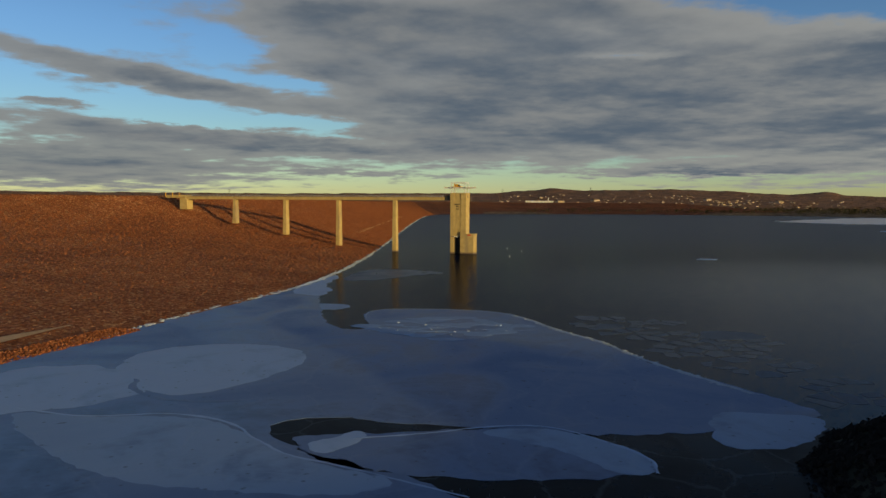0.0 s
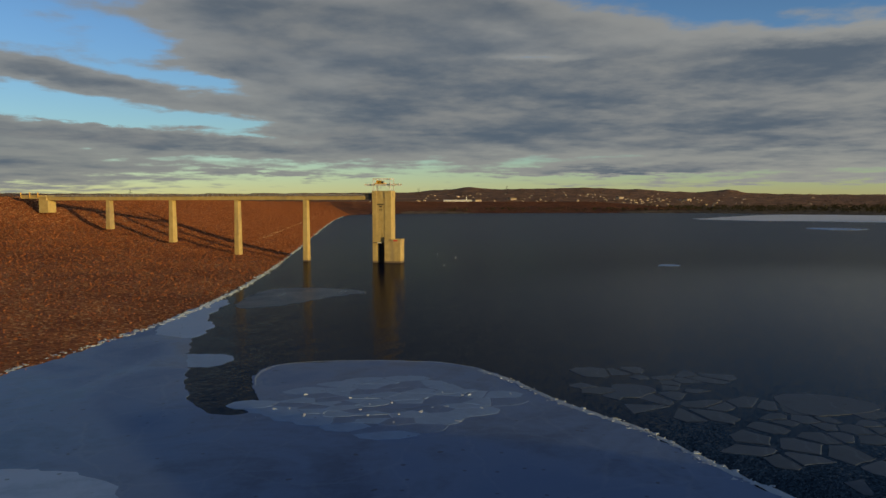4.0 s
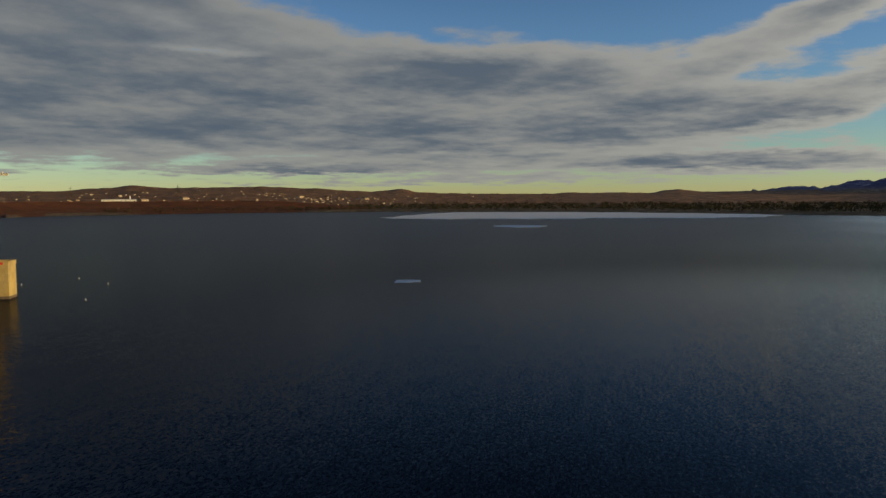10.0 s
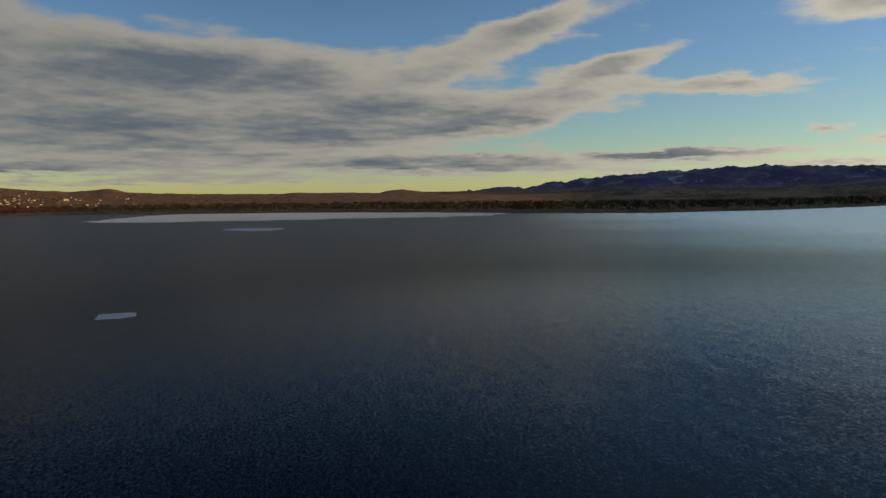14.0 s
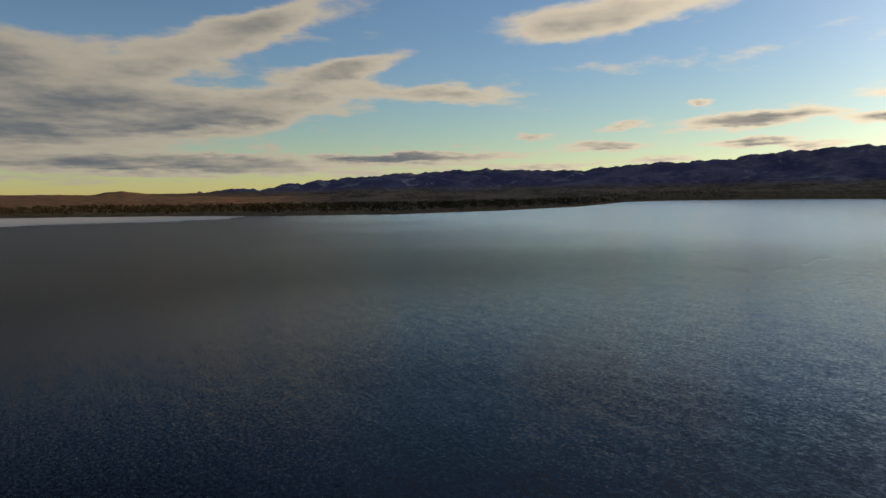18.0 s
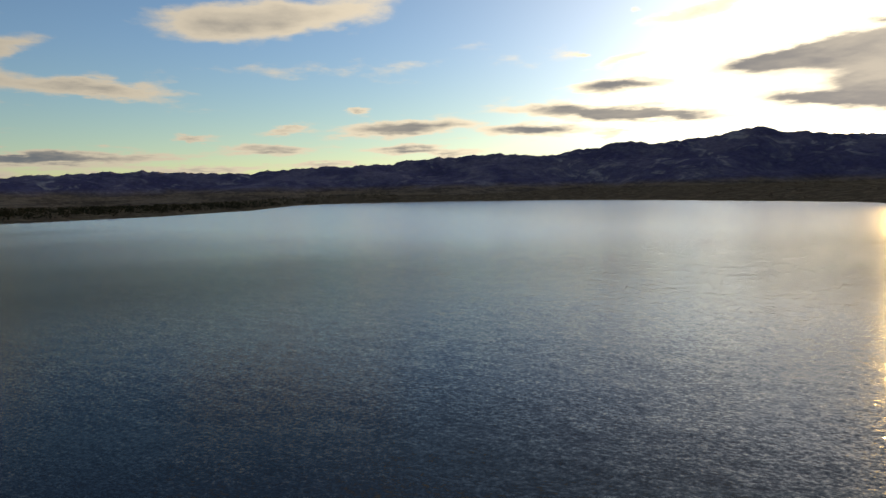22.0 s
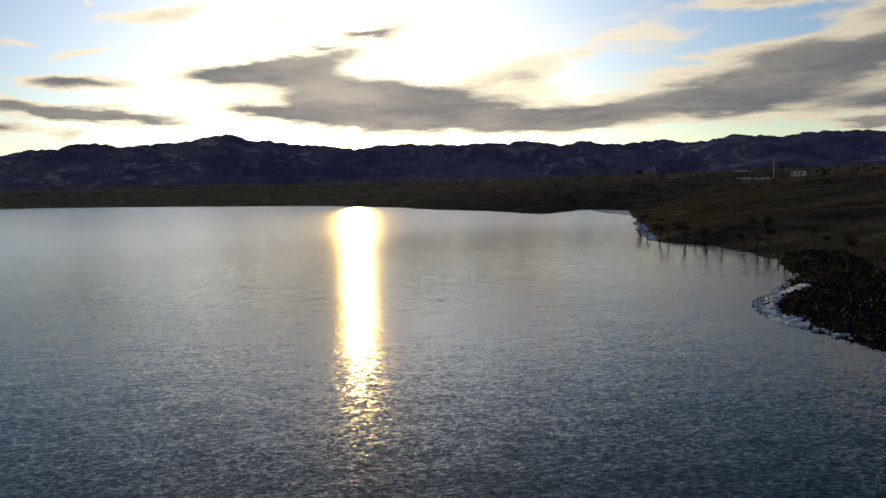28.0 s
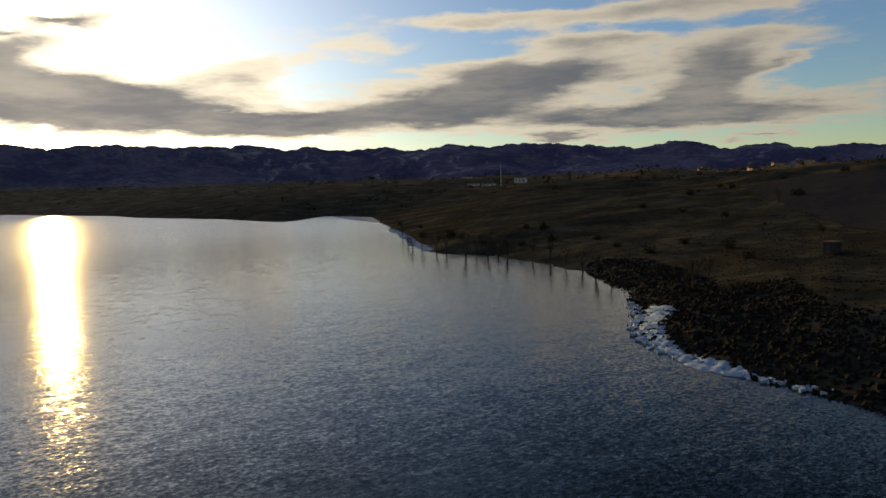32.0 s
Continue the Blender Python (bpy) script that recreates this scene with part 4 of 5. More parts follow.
def sheet(name, pts, z, mat, label, category="ice", rough=0.8, n=120, thick=0.05, seed=1.0, kind=""):
    o = closed_line(pts, n, rough, seed)
    c = o.mean(0)
    bm = bmesh.new()
    top = [bm.verts.new((x - c[0], y - c[1], thick)) for x, y in o]
    out = (o - c) * (1 + 0.4 / np.linalg.norm(o - c, axis=1))[:, None] if thick < 0.03 else o - c
    low = [bm.verts.new((x, y, -0.02)) for x, y in out]
    f = bm.faces.new(top)
    for i in range(n):
        j = (i + 1) % n
        bm.faces.new((top[i], low[i], low[j], top[j]))
    bmesh.ops.recalc_face_normals(bm, faces=bm.faces)
    bmesh.ops.triangulate(bm, faces=[f])
    ob = part(name, bm, mat)
    ob.location = (c[0], c[1], z)
    return tagged(ob, label, category, kind=kind)


sheet("ice_sheet", [(-74, 112), (-62, 155), (-52, 190), (-46, 215), (-36, 205), (-32, 182), (-28, 162), (-22, 141), (-14, 141), (-17, 154), (-17.8, 160), (-17.6, 164), (-15.6, 167.5), (-12, 169), (-4, 169.4), (4, 168.4), (10, 166.6), (15, 163.4), (18, 158), (23, 142),
                    (29, 130), (33, 114), (37, 105), (44, 92), (48, 84), (33, 80), (28, 77), (16, 77), (5, 79), (-6, 81), (-12, 83), (-19, 81), (-20, 77), (-16, 72.5), (-12, 69.5), (-2, 64),
                    (3, 59), (2, 48), (-20, 28), (-60, 30), (-84, 60)], 0.0, ICE, "broad blue-grey sheet of lake ice along the dam", rough=0.6, n=520, kind="structure", seed=1.0)
sheet("black_ice", [(-26, 84), (-14, 86), (-5, 88), (20, 84), (36, 84), (46, 83), (37, 66), (30, 48), (0, 30), (-12, 40), (-16, 62)], -0.035, ICE_BLACK, "smooth black ice between the paler sheets", rough=0.4, n=90, kind="structure", seed=14.0)
sheet("ice_patch", [(-50, 106), (-51, 120), (-39, 127), (-26, 123), (-22, 116), (-23, 107), (-29, 95), (-35, 91), (-41, 95)], 0.05, ICE_FROST, "pale frosted patch on the lake ice", rough=0.5, thick=0.01, seed=2.0)
sheet("ice_patch", [(-60, 82), (-48, 84), (-39, 92), (-46, 104), (-58, 110), (-69, 102)], 0.05, ICE_FROST, "pale frosted patch on the lake ice", rough=0.9, thick=0.012, seed=3.0)
sheet("ice_patch", [(-17, 76), (-9, 76.5), (5, 79), (12, 78), (18, 72), (21, 67), (17, 64.5), (6, 63.5), (-4, 65), (-11, 67), (-15, 72)], 0.0, ICE, "blue-grey lobe of refrozen ice", rough=0.5, seed=4.0)
sheet("ice_patch", [(33, 86), (42, 85), (46, 83), (39, 74), (30, 72), (30, 77)], 0.05, ICE_PALE, "pale frosted patch on the lake ice", rough=0.4, thick=0.01, seed=5.0)
sheet("ice_patch", [(-16, 156), (-16.4, 161), (-14.5, 166), (-11, 168), (0, 168.2), (9, 165.8), (15, 161), (17.5, 155), (15, 146), (2, 140), (-10, 146)], 0.05, ICE, "frosted broken lobe at the edge of the ice", rough=0.9, thick=0.02, seed=6.0)
sheet("ice_patch", [(-34, 230), (-31, 268), (-18, 272), (-8, 268), (3, 257), (-10, 250), (-16, 239), (-25, 231)], 0.0, ICE_THIN, "thin grey tongue of ice by the bridge pier", rough=0.8, thick=0.02, seed=7.0)
sheet("thin_ice", [(-38, 204), (-30, 214), (-16, 214), (-6, 204), (-9, 176), (-15, 172), (-21, 164), (-22, 146), (-26, 142), (-30, 164)], -0.018, ICE_THIN, "thin dark ice in the bay between sheet and lobe", rough=0.8, thick=0.012, seed=31.0, kind="structure")
sheet("ice_patch", [(-44, 200), (-43, 226), (-38, 250), (-35, 238), (-37, 218), (-31, 203), (-34, 190)], 0.05, ICE_FROST, "pale ice frozen to the rocky shore", rough=0.8, thick=0.015, seed=8.0)
sheet("ice_patch", [(-54, 85), (-42, 82), (-32, 83), (-24.8, 80), (-20.6, 75), (-16.1, 70), (-8.7, 66), (-3.2, 63), (-7.9, 60), (-19.0, 61), (-30, 63), (-41, 71)], 0.05, ICE_PALE, "pale curved band of frost on the lake ice", rough=0.4, thick=0.011, seed=21.0)
sheet("ice_patch", [(3.6, 78), (11.4, 79), (15.9, 76), (19.7, 72), (20.7, 66), (16.8, 65), (12.7, 72), (7.2, 75)], 0.06, ICE_PALE, "pale curved band of frost on the lake ice", rough=0.3, thick=0.01, seed=23.0)
sheet("ice_patch", [(-34, 173), (-29.8, 168.3), (-25, 167), (-22.4, 172), (-24, 176), (-28, 178), (-34, 177)], -0.01, ICE_PALE, "small pale patch of ice off the rocky shore", rough=0.5, thick=0.02, seed=24.0)
sheet("ice_patch", [(-14.2, 73.5), (-12, 75), (-9.2, 77.5), (-8.4, 75.4), (-10.2, 72.4), (-11.4, 70.4), (-13.4, 71.6)], 0.055, ICE_FROST, "pale shard of frost on the refrozen lobe", rough=0.4, thick=0.012, seed=25.0)
sheet("ice_floe", [(31.5, 142.5), (32.4, 149.3), (35.7, 149.8), (38.2, 147), (36, 143.2)], 0.0, ICE_FLOE, "large grey floe broken from the ice edge", rough=0.3, n=60, thick=0.06, seed=26.0)
sheet("ice_floe", [(52.0, 142.8), (60.5, 141), (64, 134), (52, 131.5), (50, 135)], 0.0, ICE_FLOE, "large grey floe broken from the ice edge", rough=0.3, n=60, thick=0.06, seed=27.0)
sheet("ice_floe", [(122, 336), (129, 332), (125, 325), (117, 328)], -0.03, ICE_FROST, "pale floe drifting alone on open water", rough=0.8, n=60, thick=0.06, seed=9.0)
sheet("ice_floe", [(453, 735), (496, 684), (435, 650), (425, 692)], 0.0, ICE_FROST, "large pale floe on open water", rough=2.5, n=60, thick=0.1, seed=10.0)
sheet("ice_field", [(470, 1080), (640, 1230), (850, 1480), (1000, 1400), (1105, 1220), (1130, 905), (1080, 800), (870, 735), (760, 860), (640, 900)], 0.0, ICE_FAR, "pale ice field along the far shore",
      rough=14.0, n=160, thick=0.15, kind="structure", seed=11.0)


# ---- loose stone, shore ice and floes ----
def stones(name, places, sizes, mat, label, seed, squash=0.65):
    """Many angular stones in one mesh: eight-sided lumps with shifted corners."""
    rs = np.random.RandomState(seed)
    base = np.array([(1, 0, 0), (0, 1, 0), (-1, 0, 0), (0, -1, 0), (0, 0, 1), (0, 0, -1)], float)
    tri = np.array([(0, 1, 4), (1, 2, 4), (2, 3, 4), (3, 0, 4), (1, 0, 5), (2, 1, 5), (3, 2, 5), (0, 3, 5)])
    n = len(places)
    a = rs.uniform(0, 6.28, n)
    v = base[None] * (1 + rs.uniform(-0.35, 0.35, (n, 6, 1))) + rs.uniform(-0.3, 0.3, (n, 6, 3))
    v = v * np.asarray(sizes)[:, None, None] * np.array([1, rs.uniform(0.7, 1.0), squash])
    c, s = np.cos(a)[:, None], np.sin(a)[:, None]
    v = np.stack([v[..., 0] * c - v[..., 1] * s, v[..., 0] * s + v[..., 1] * c, v[..., 2]], -1) + np.asarray(places)[:, None]
    f = (tri[None] + 6 * np.arange(n)[:, None, None]).reshape(-1, 3)
    return tagged(mesh_object(name, v.reshape(-1, 3), f, mat), label, "stones", kind="stuff")


rs = np.random.RandomState(3)
aa, ss = np.sqrt(rs.uniform(0.0005, 0.62, 150000)), rs.uniform(0.0, 0.99, 150000)
keep = ~((aa > 0.02) & (aa < 0.213) & (ss > 0.012) & (ss < 0.05))
pl = dam_place(aa[keep], ss[keep])
far = np.linalg.norm(pl[:, :2], axis=1)
stones("riprap", pl + [0, 0, 0.1], rs.uniform(0.1, 0.28, len(pl)) * np.clip(far / 190, 0.9, 2.2), ROCK, "loose red-brown riprap stones covering the dam face", 4)
aa, ss = np.sqrt(rs.uniform(0.003, 0.05, 5200)), rs.uniform(-0.004, 0.0125, 5200)
pl = dam_place(aa, ss)
stones("riprap", pl + [0, 0, 0.12], rs.uniform(0.18, 0.4, len(pl)), ROCK, "heavy red-brown stones along the waterline", 5)


def stone_mesh(seed):
    bm = bmesh.new()
    bmesh.ops.create_icosphere(bm, subdivisions=1, radius=1.0)
    r = random.Random(seed)
    for v in bm.verts:
        v.co = Vector((v.co.x * r.uniform(0.7, 1.15), v.co.y * r.uniform(0.6, 1.0), v.co.z * r.uniform(0.5, 0.85)))
    me = bpy.data.meshes.new("stone")
    bm.to_mesh(me)
    bm.free()
    return me


def strew(parent, mat, places, sizes, seed):
    """Single stones as parts of the ground or dam that they lie on."""
    r = random.Random(seed)
    kinds = []
    for k in range(6):
        me = stone_mesh(seed * 10 + k)
        me.materials.append(mat)
        kinds.append(me)
    for p, s in zip(places, sizes):
        ob = new("stone", r.choice(kinds))
        ob.parent = parent
        ob.matrix_world = Matrix.LocRotScale(Vector(p), Euler((r.uniform(-0.4, 0.4), r.uniform(-0.4, 0.4), r.uniform(0, 6.28))), Vector((s, s, s)))


# a drift line of pale stones half way up the dam beyond the bridge
q = dam_place(np.linspace(0.2, 0.95, 6000), np.full(6000, 0.2))
q = q[(q[:, 1] > 480) & (q[:, 1] < 1100)]
q = q[np.linspace(0, len(q) - 1, 120).astype(int)] + np.random.RandomState(6).normal(0, 1.3, (120, 3)) * [1, 1, 0.1]
stones("drift_line", q + [0, 0, 0.3], np.random.RandomState(7).uniform(0.25, 0.6, 120), TRACK, "pale drift line of stones and old snow on the dam", 8)

# dirt track on the low bench of the dam
ta = np.linspace(0.02, 0.222, 90)
rows = []
for w in (0.0, 0.33, 0.66, 1.0):
    narrow = np.clip((0.222 - ta) / 0.06, 0.05, 1)
    q = dam_place(ta, 0.012 + 0.038 * (0.5 + (w - 0.5) * narrow))
    rows.append(q + [0, 0, 0.3])
track = mesh_object("dirt_track", np.stack(rows).reshape(-1, 3), grid_faces(4, 90), TRACK, True)
tagged(track, "sandy dirt track along the foot of the dam", "track", kind="structure")


def chips(name, line, width, n, size, mat, label, seed, lift=0.06, height=0.12):
    """Small slabs of ice or snow scattered along a line."""
    r = np.random.RandomState(seed)
    p = spline(line, 800)[r.randint(0, 800, n)]
    p = p + r.normal(0, width, (n, 2))
    k = 5
    ang = np.sort(r.uniform(0, 6.28, (n, k)), axis=1)
    rad = r.uniform(0.4, 1.0, (n, k)) * (size * r.uniform(0.3, 1.0, (n, 1)) ** 1.6)
    tilt = r.uniform(-0.15, 0.15, (n, 2))
    x, y = np.cos(ang) * rad, np.sin(ang) * rad
    h = height * r.uniform(0.4, 1.3, (n, 1))
    top = np.stack([p[:, :1] + x, p[:, 1:] + y, lift + h + x * tilt[:, :1] + y * tilt[:, 1:]], -1)
    low = np.stack([p[:, :1] + x, p[:, 1:] + y, np.full_like(x, -0.02)], -1)
    v = np.concatenate([top, low], 1)
    i = np.arange(k)
    j = (i + 1) % k
    f = np.concatenate([np.column_stack([np.zeros(k - 2, int), i[1:-1], i[2:]]), np.column_stack([i, i + k, j + k]), np.column_stack([i, j + k, j])])
    f = (f[None] + 2 * k * np.arange(n)[:, None, None]).reshape(-1, 3)
    return tagged(mesh_object(name, v.reshape(-1, 3), f, mat), label, "ice", kind="stuff")


DAM_LINE = [(-63, 132), (-55, 170), (-46, 200), (-41, 228), (-38, 262), (-36, 320), (-36, 400), (-36, 470), (-38, 700), (-39, 950), (-37, 1200), (-31, 1430)]
chips("shore_ice", DAM_LINE[:5], 0.55, 500, 0.7, ICE_RIM, "white broken ice pushed up along the rocky shore", 7)
chips("shore_ice", DAM_LINE[3:8], 0.5, 800, 0.8, ICE_RIM, "white broken ice pushed up along the rocky shore", 8, height=0.15)
chips("shore_ice", DAM_LINE[7:], 0.7, 500, 1.2, ICE_RIM, "white broken ice pushed up along the rocky shore", 9, height=0.25)
EDGE = [(16, 160), (19, 154), (23, 142), (29, 130), (33, 115), (37, 105), (42, 94)]
chips("ice_crumbs", EDGE, 0.35, 420, 0.55, ICE_RIM, "white crumbled rim along the ice edge", 10, height=0.04)
chips("ice_crumbs", [(-12, 146), (-2, 141), (8, 141), (14, 147)], 3.0, 26, 0.55, ICE_RIM, "white ice crumbs lying on the ice lobe", 11)
chips("ice_crumbs", [(0, 61), (8, 59), (14, 58)], 0.5, 24, 0.4, ICE_THIN, "small ice crumbs in open water", 12)


def ribbon(name, line, width, z, mat, label, n=120, seed=1.0):
    c = spline(line, n)
    d = np.gradient(c, axis=0)
    d /= np.linalg.norm(d, axis=1)[:, None]
    s = np.column_stack([-d[:, 1], d[:, 0]])
    w = width * (0.65 + 0.5 * wander(c[:, 0], c[:, 1], 6.0, seed, 3))[:, None]
    w2 = width * (0.65 + 0.5 * wander(c[:, 1], c[:, 0], 5.0, seed + 2, 3))[:, None]
    v = np.concatenate([np.column_stack([c - s * w, np.full(n, z)]), np.column_stack([c, np.full(n, z + 0.05)]), np.column_stack([c + s * w2, np.full(n, z)])])
    return tagged(mesh_object(name, v, grid_faces(3, n), mat, True), label, "ice", kind="structure")


ribbon("ice_rim", EDGE, 0.55, 0.065, ICE_RIM, "pale raised rim along the ice edge")
ribbon("ice_rim", [(-16.8, 155), (-17.3, 160), (-16.8, 164), (-14.6, 167.4), (-11, 168.7), (-2, 168.9), (6, 167.4), (11, 165.7), (15.5, 161.9)], 0.16, 0.066, ICE_RIM, "pale thin rim round the ice lobe", seed=5.0)
ribbon("ice_rim", [(-52, 85.5), (-42, 82.5), (-32, 83.5), (-24.8, 80.5), (-20.6, 75.5), (-16.1, 70.5), (-8.7, 66.5), (-3.2, 63.2), (2.4, 59.8)], 0.3, 0.068, ICE_FROST, "pale frosted edge of the near ice sheet", seed=6.0)
ribbon("ice_rim", [(-9.6, 75.0), (-1.5, 77.0), (6, 79.4), (11.5, 79.6), (17, 75), (20.8, 68.5), (20.4, 65.5)], 0.3, 0.075, ICE_FROST, "pale frosted edge of the refrozen lobe", seed=7.0)
ribbon("ice_crack", [(-44, 100), (-41, 94), (-36, 90), (-27, 89), (-24, 90)], 0.7, 0.064, ICE, "dark refrozen seam in the ice", seed=3.0)

FLOE_LABEL = "grey angular floe of broken lake ice"


def cells(sites, reach):
    """Convex cells round sites, as broken ice parts along straight cracks."""
    out = []
    for i, (x, y) in enumerate(sites):
        poly = [(x + reach * math.cos(k * math.pi / 5), y + reach * math.sin(k * math.pi / 5)) for k in range(10)]
        for j, (a, b) in enumerate(sites):
            if j == i or (a - x) ** 2 + (b - y) ** 2 > 4 * reach * reach:
                continue
            mx, my, dx, dy = (x + a) / 2, (y + b) / 2, a - x, b - y
            side = [(px - mx) * dx + (py - my) * dy for px, py in poly]
            cut = []
            for k in range(len(poly)):
                (px, py), (qx, qy), u, v = poly[k - 1], poly[k], side[k - 1], side[k]
                if (u < 0) != (v < 0):
                    t = u / (u - v)
                    cut.append((px + (qx - px) * t, py + (qy - py) * t))
                if v < 0:
                    cut.append((qx, qy))
            poly = cut
            if len(poly) < 3:
                break
        out.append(poly)
    return out


def floe(poly, mat, k, shrink, lift, thick=0.035):
    """One angular floe with a chipped outline."""
    rr = random.Random(k)
    cx, cy = sum(p[0] for p in poly) / len(poly), sum(p[1] for p in poly) / len(poly)
    pts = []
    for a, b in zip(poly, poly[1:] + poly[:1]):
        for t in (0.0, 0.35, 0.7):
            px, py = a[0] + (b[0] - a[0]) * t, a[1] + (b[1] - a[1]) * t
            f = shrink * rr.uniform(0.93, 1.03)
            pts.append(((px - cx) * f, (py - cy) * f))
    m = len(pts)
    bm = bmesh.new()
    top = [bm.verts.new((px, py, thick)) for px, py in pts]
    low = [bm.verts.new((px * 1.05, py * 1.05, -0.03)) for px, py in pts]
    bm.faces.new(top)
    for i in range(m):
        j = (i + 1) % m
        bm.faces.new((top[i], low[i], low[j], top[j]))
    ob = part("ice_floe", bm, mat)
    ob.location = (cx, cy, lift)
    ob.rotation_euler = (rr.uniform(-0.008, 0.008), rr.uniform(-0.008, 0.008), 0)
    return tagged(ob, FLOE_LABEL, "ice floe", "broken floes off the ice edge")


rr = random.Random(21)
sites = []
for k in range(2400):
    x, y = rr.uniform(24, 80), rr.uniform(90, 156)
    edge = np.interp(y, [92, 105, 115, 130, 142, 152], [43, 38, 34.5, 30.5, 25, 21])
    near = 4.2 if 8 < x - edge < 15 else 2.2
    if 2.6 < x - edge < 25 + 5 * math.sin(y * 0.21) and all((x - a) ** 2 + (y - b) ** 2 > (near * rr.uniform(0.7, 1.3)) ** 2 for a, b in sites):
        sites.append((x, y))
for k, poly in enumerate(cells(sites, 4.6)):
    if len(poly) > 2 and rr.random() < 0.62 and min(px - np.interp(py, [92, 105, 115, 130, 142, 152], [43, 38, 34.5, 30.5, 25, 21]) for px, py in poly) > 0.5:
        floe(poly, rr.choice((ICE_THIN, ICE_THIN, ICE_FLOE)), k, rr.uniform(0.72, 0.96), 0.0)
sites = []
for k in range(900):
    x, y = rr.uniform(-15, 18), rr.uniform(132, 156) * 1.8
    if abs(x - 1) / 17 + abs(y / 1.8 - 145) / 14 < 1.0 and y / 1.8 < 156 and all((x - a) ** 2 + (y - b) ** 2 > rr.uniform(1.6, 4.8) ** 2 for a, b in sites):
        sites.append((x, y))
for k, poly in enumerate(cells(sites, 4.0)):
    if len(poly) > 2 and rr.random() < 0.9:
        tagged(floe([(px, py / 1.8) for px, py in poly], rr.choice((ICE_PALE, ICE_PALE, ICE_PALE, ICE)), 1000 + k, rr.uniform(0.93, 1.03), 0.06, rr.choice((0.012, 0.02, 0.035))), "pale slab of cracked ice on the ice lobe", "ice slab", "cracked slabs on the ice lobe")


# ---- the near shore: mound, banks, snow ----
def on_ground(x, y):
    return float(ground_height(np.array([float(x)]), np.array([float(y)]))[0])


def scatter_on_ground(n, lo, hi, seed, test):
    r = np.random.RandomState(seed)
    x, y = r.uniform(lo[0], hi[0], n), r.uniform(lo[1], hi[1], n)
    k = test(x, y)
    x, y = x[k], y[k]
    return np.column_stack([x, y, ground_height(x, y)])


p = scatter_on_ground(30000, (26, 20), (100, 98), 31, lambda x, y: (lake_distance(x, y) > -2))
stones("riprap", p + [0, 0, 0.1], np.random.RandomState(1).uniform(0.2, 0.55, len(p)), ROCK_SHADED, "dark stones covering the rocky point, shade put into their colour", 32, 0.8)
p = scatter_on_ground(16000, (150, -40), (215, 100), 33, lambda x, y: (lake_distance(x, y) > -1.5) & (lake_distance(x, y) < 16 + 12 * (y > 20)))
stones("riprap", p + [0, 0, 0.05], np.random.RandomState(2).uniform(0.2, 0.6, len(p)), ROCK_SHADED, "dark riprap stones along the near shore, shade put into their colour", 34, 0.8)


def snow_bank(outer, inner, n=90, m=9):
    """Old snow heaped over the stones between two lines along the shore."""
    a, b = spline(outer, n), spline(inner, n)
    u = np.linspace(0, 1, m)[None, :, None]
    p = a[:, None] * (1 - u) + b[:, None] * u
    p = p + 0.35 * np.stack([wander(p[..., 0], p[..., 1], 3.0, 71, 3), wander(p[..., 1], p[..., 0], 3.0, 72, 3)], -1)
    hump = np.sin(np.pi * np.linspace(0.04, 0.96, m)) ** 0.6
    z = np.maximum(ground_height(p[..., 0], p[..., 1]), -0.05) + hump * (0.42 + 0.34 * wander(p[..., 0], p[..., 1], 1.8, 73, 4)) - 0.06
    ob = mesh_object("snow_bank", np.concatenate([p, z[..., None]], -1).reshape(-1, 3), grid_faces(n, m), SNOW, True)
    return tagged(ob, "blue-white bank of old snow and ice along the rocky shore", "snow")


snow_bank([(198.6, 28.5), (200.6, 39), (201.3, 47.8), (199.0, 58.6), (196.4, 65), (193.0, 72.6), (189.2, 75.6), (187.2, 76.4)],
          [(196.8, 29.5), (193.8, 37), (195.2, 45), (196.0, 52), (195.0, 60), (192.8, 66), (190.3, 69), (187.0, 74.0)])
chips("shore_ice", [(202, 22), (200, 36), (200.5, 50), (196, 64), (188, 75), (180, 82)], 0.7, 300, 0.8, SNOW, "crumbled snow and ice at the waterline", 35, height=0.3)
chips("shore_ice", [(345, -232), (326, -196), (310, -160), (290, -118), (279, -95)], 1.1, 500, 1.6, SNOW, "crumbled snow and ice at the waterline", 36, height=0.4)
sheet("ice_patch", [(507, -486), (455, -458), (425, -415), (378, -316), (412, -352), (450, -400)], 0.0, ICE_RIM, "pale ice in the head of the cove", rough=4.0, n=90, seed=13.0)


# ---- trees and scrub ----
def limb(bm, a, d, length, r, depth, rnd):
    b = a + d * length
    add_bar(bm, a, b, r, 5 if depth > 2 else 3, r * 0.62)
    if depth == 0:
        return
    for _ in range(rnd.choice((2, 3, 3)) if depth > 1 else 3):
        n = (d + Vector((rnd.uniform(-0.75, 0.75), rnd.uniform(-0.75, 0.75), rnd.uniform(-0.2, 0.45)))).normalized()
        limb(bm, a + d * length * rnd.uniform(0.6, 1.0), n, length * rnd.uniform(0.55, 0.8), r * 0.6, depth - 1, rnd)


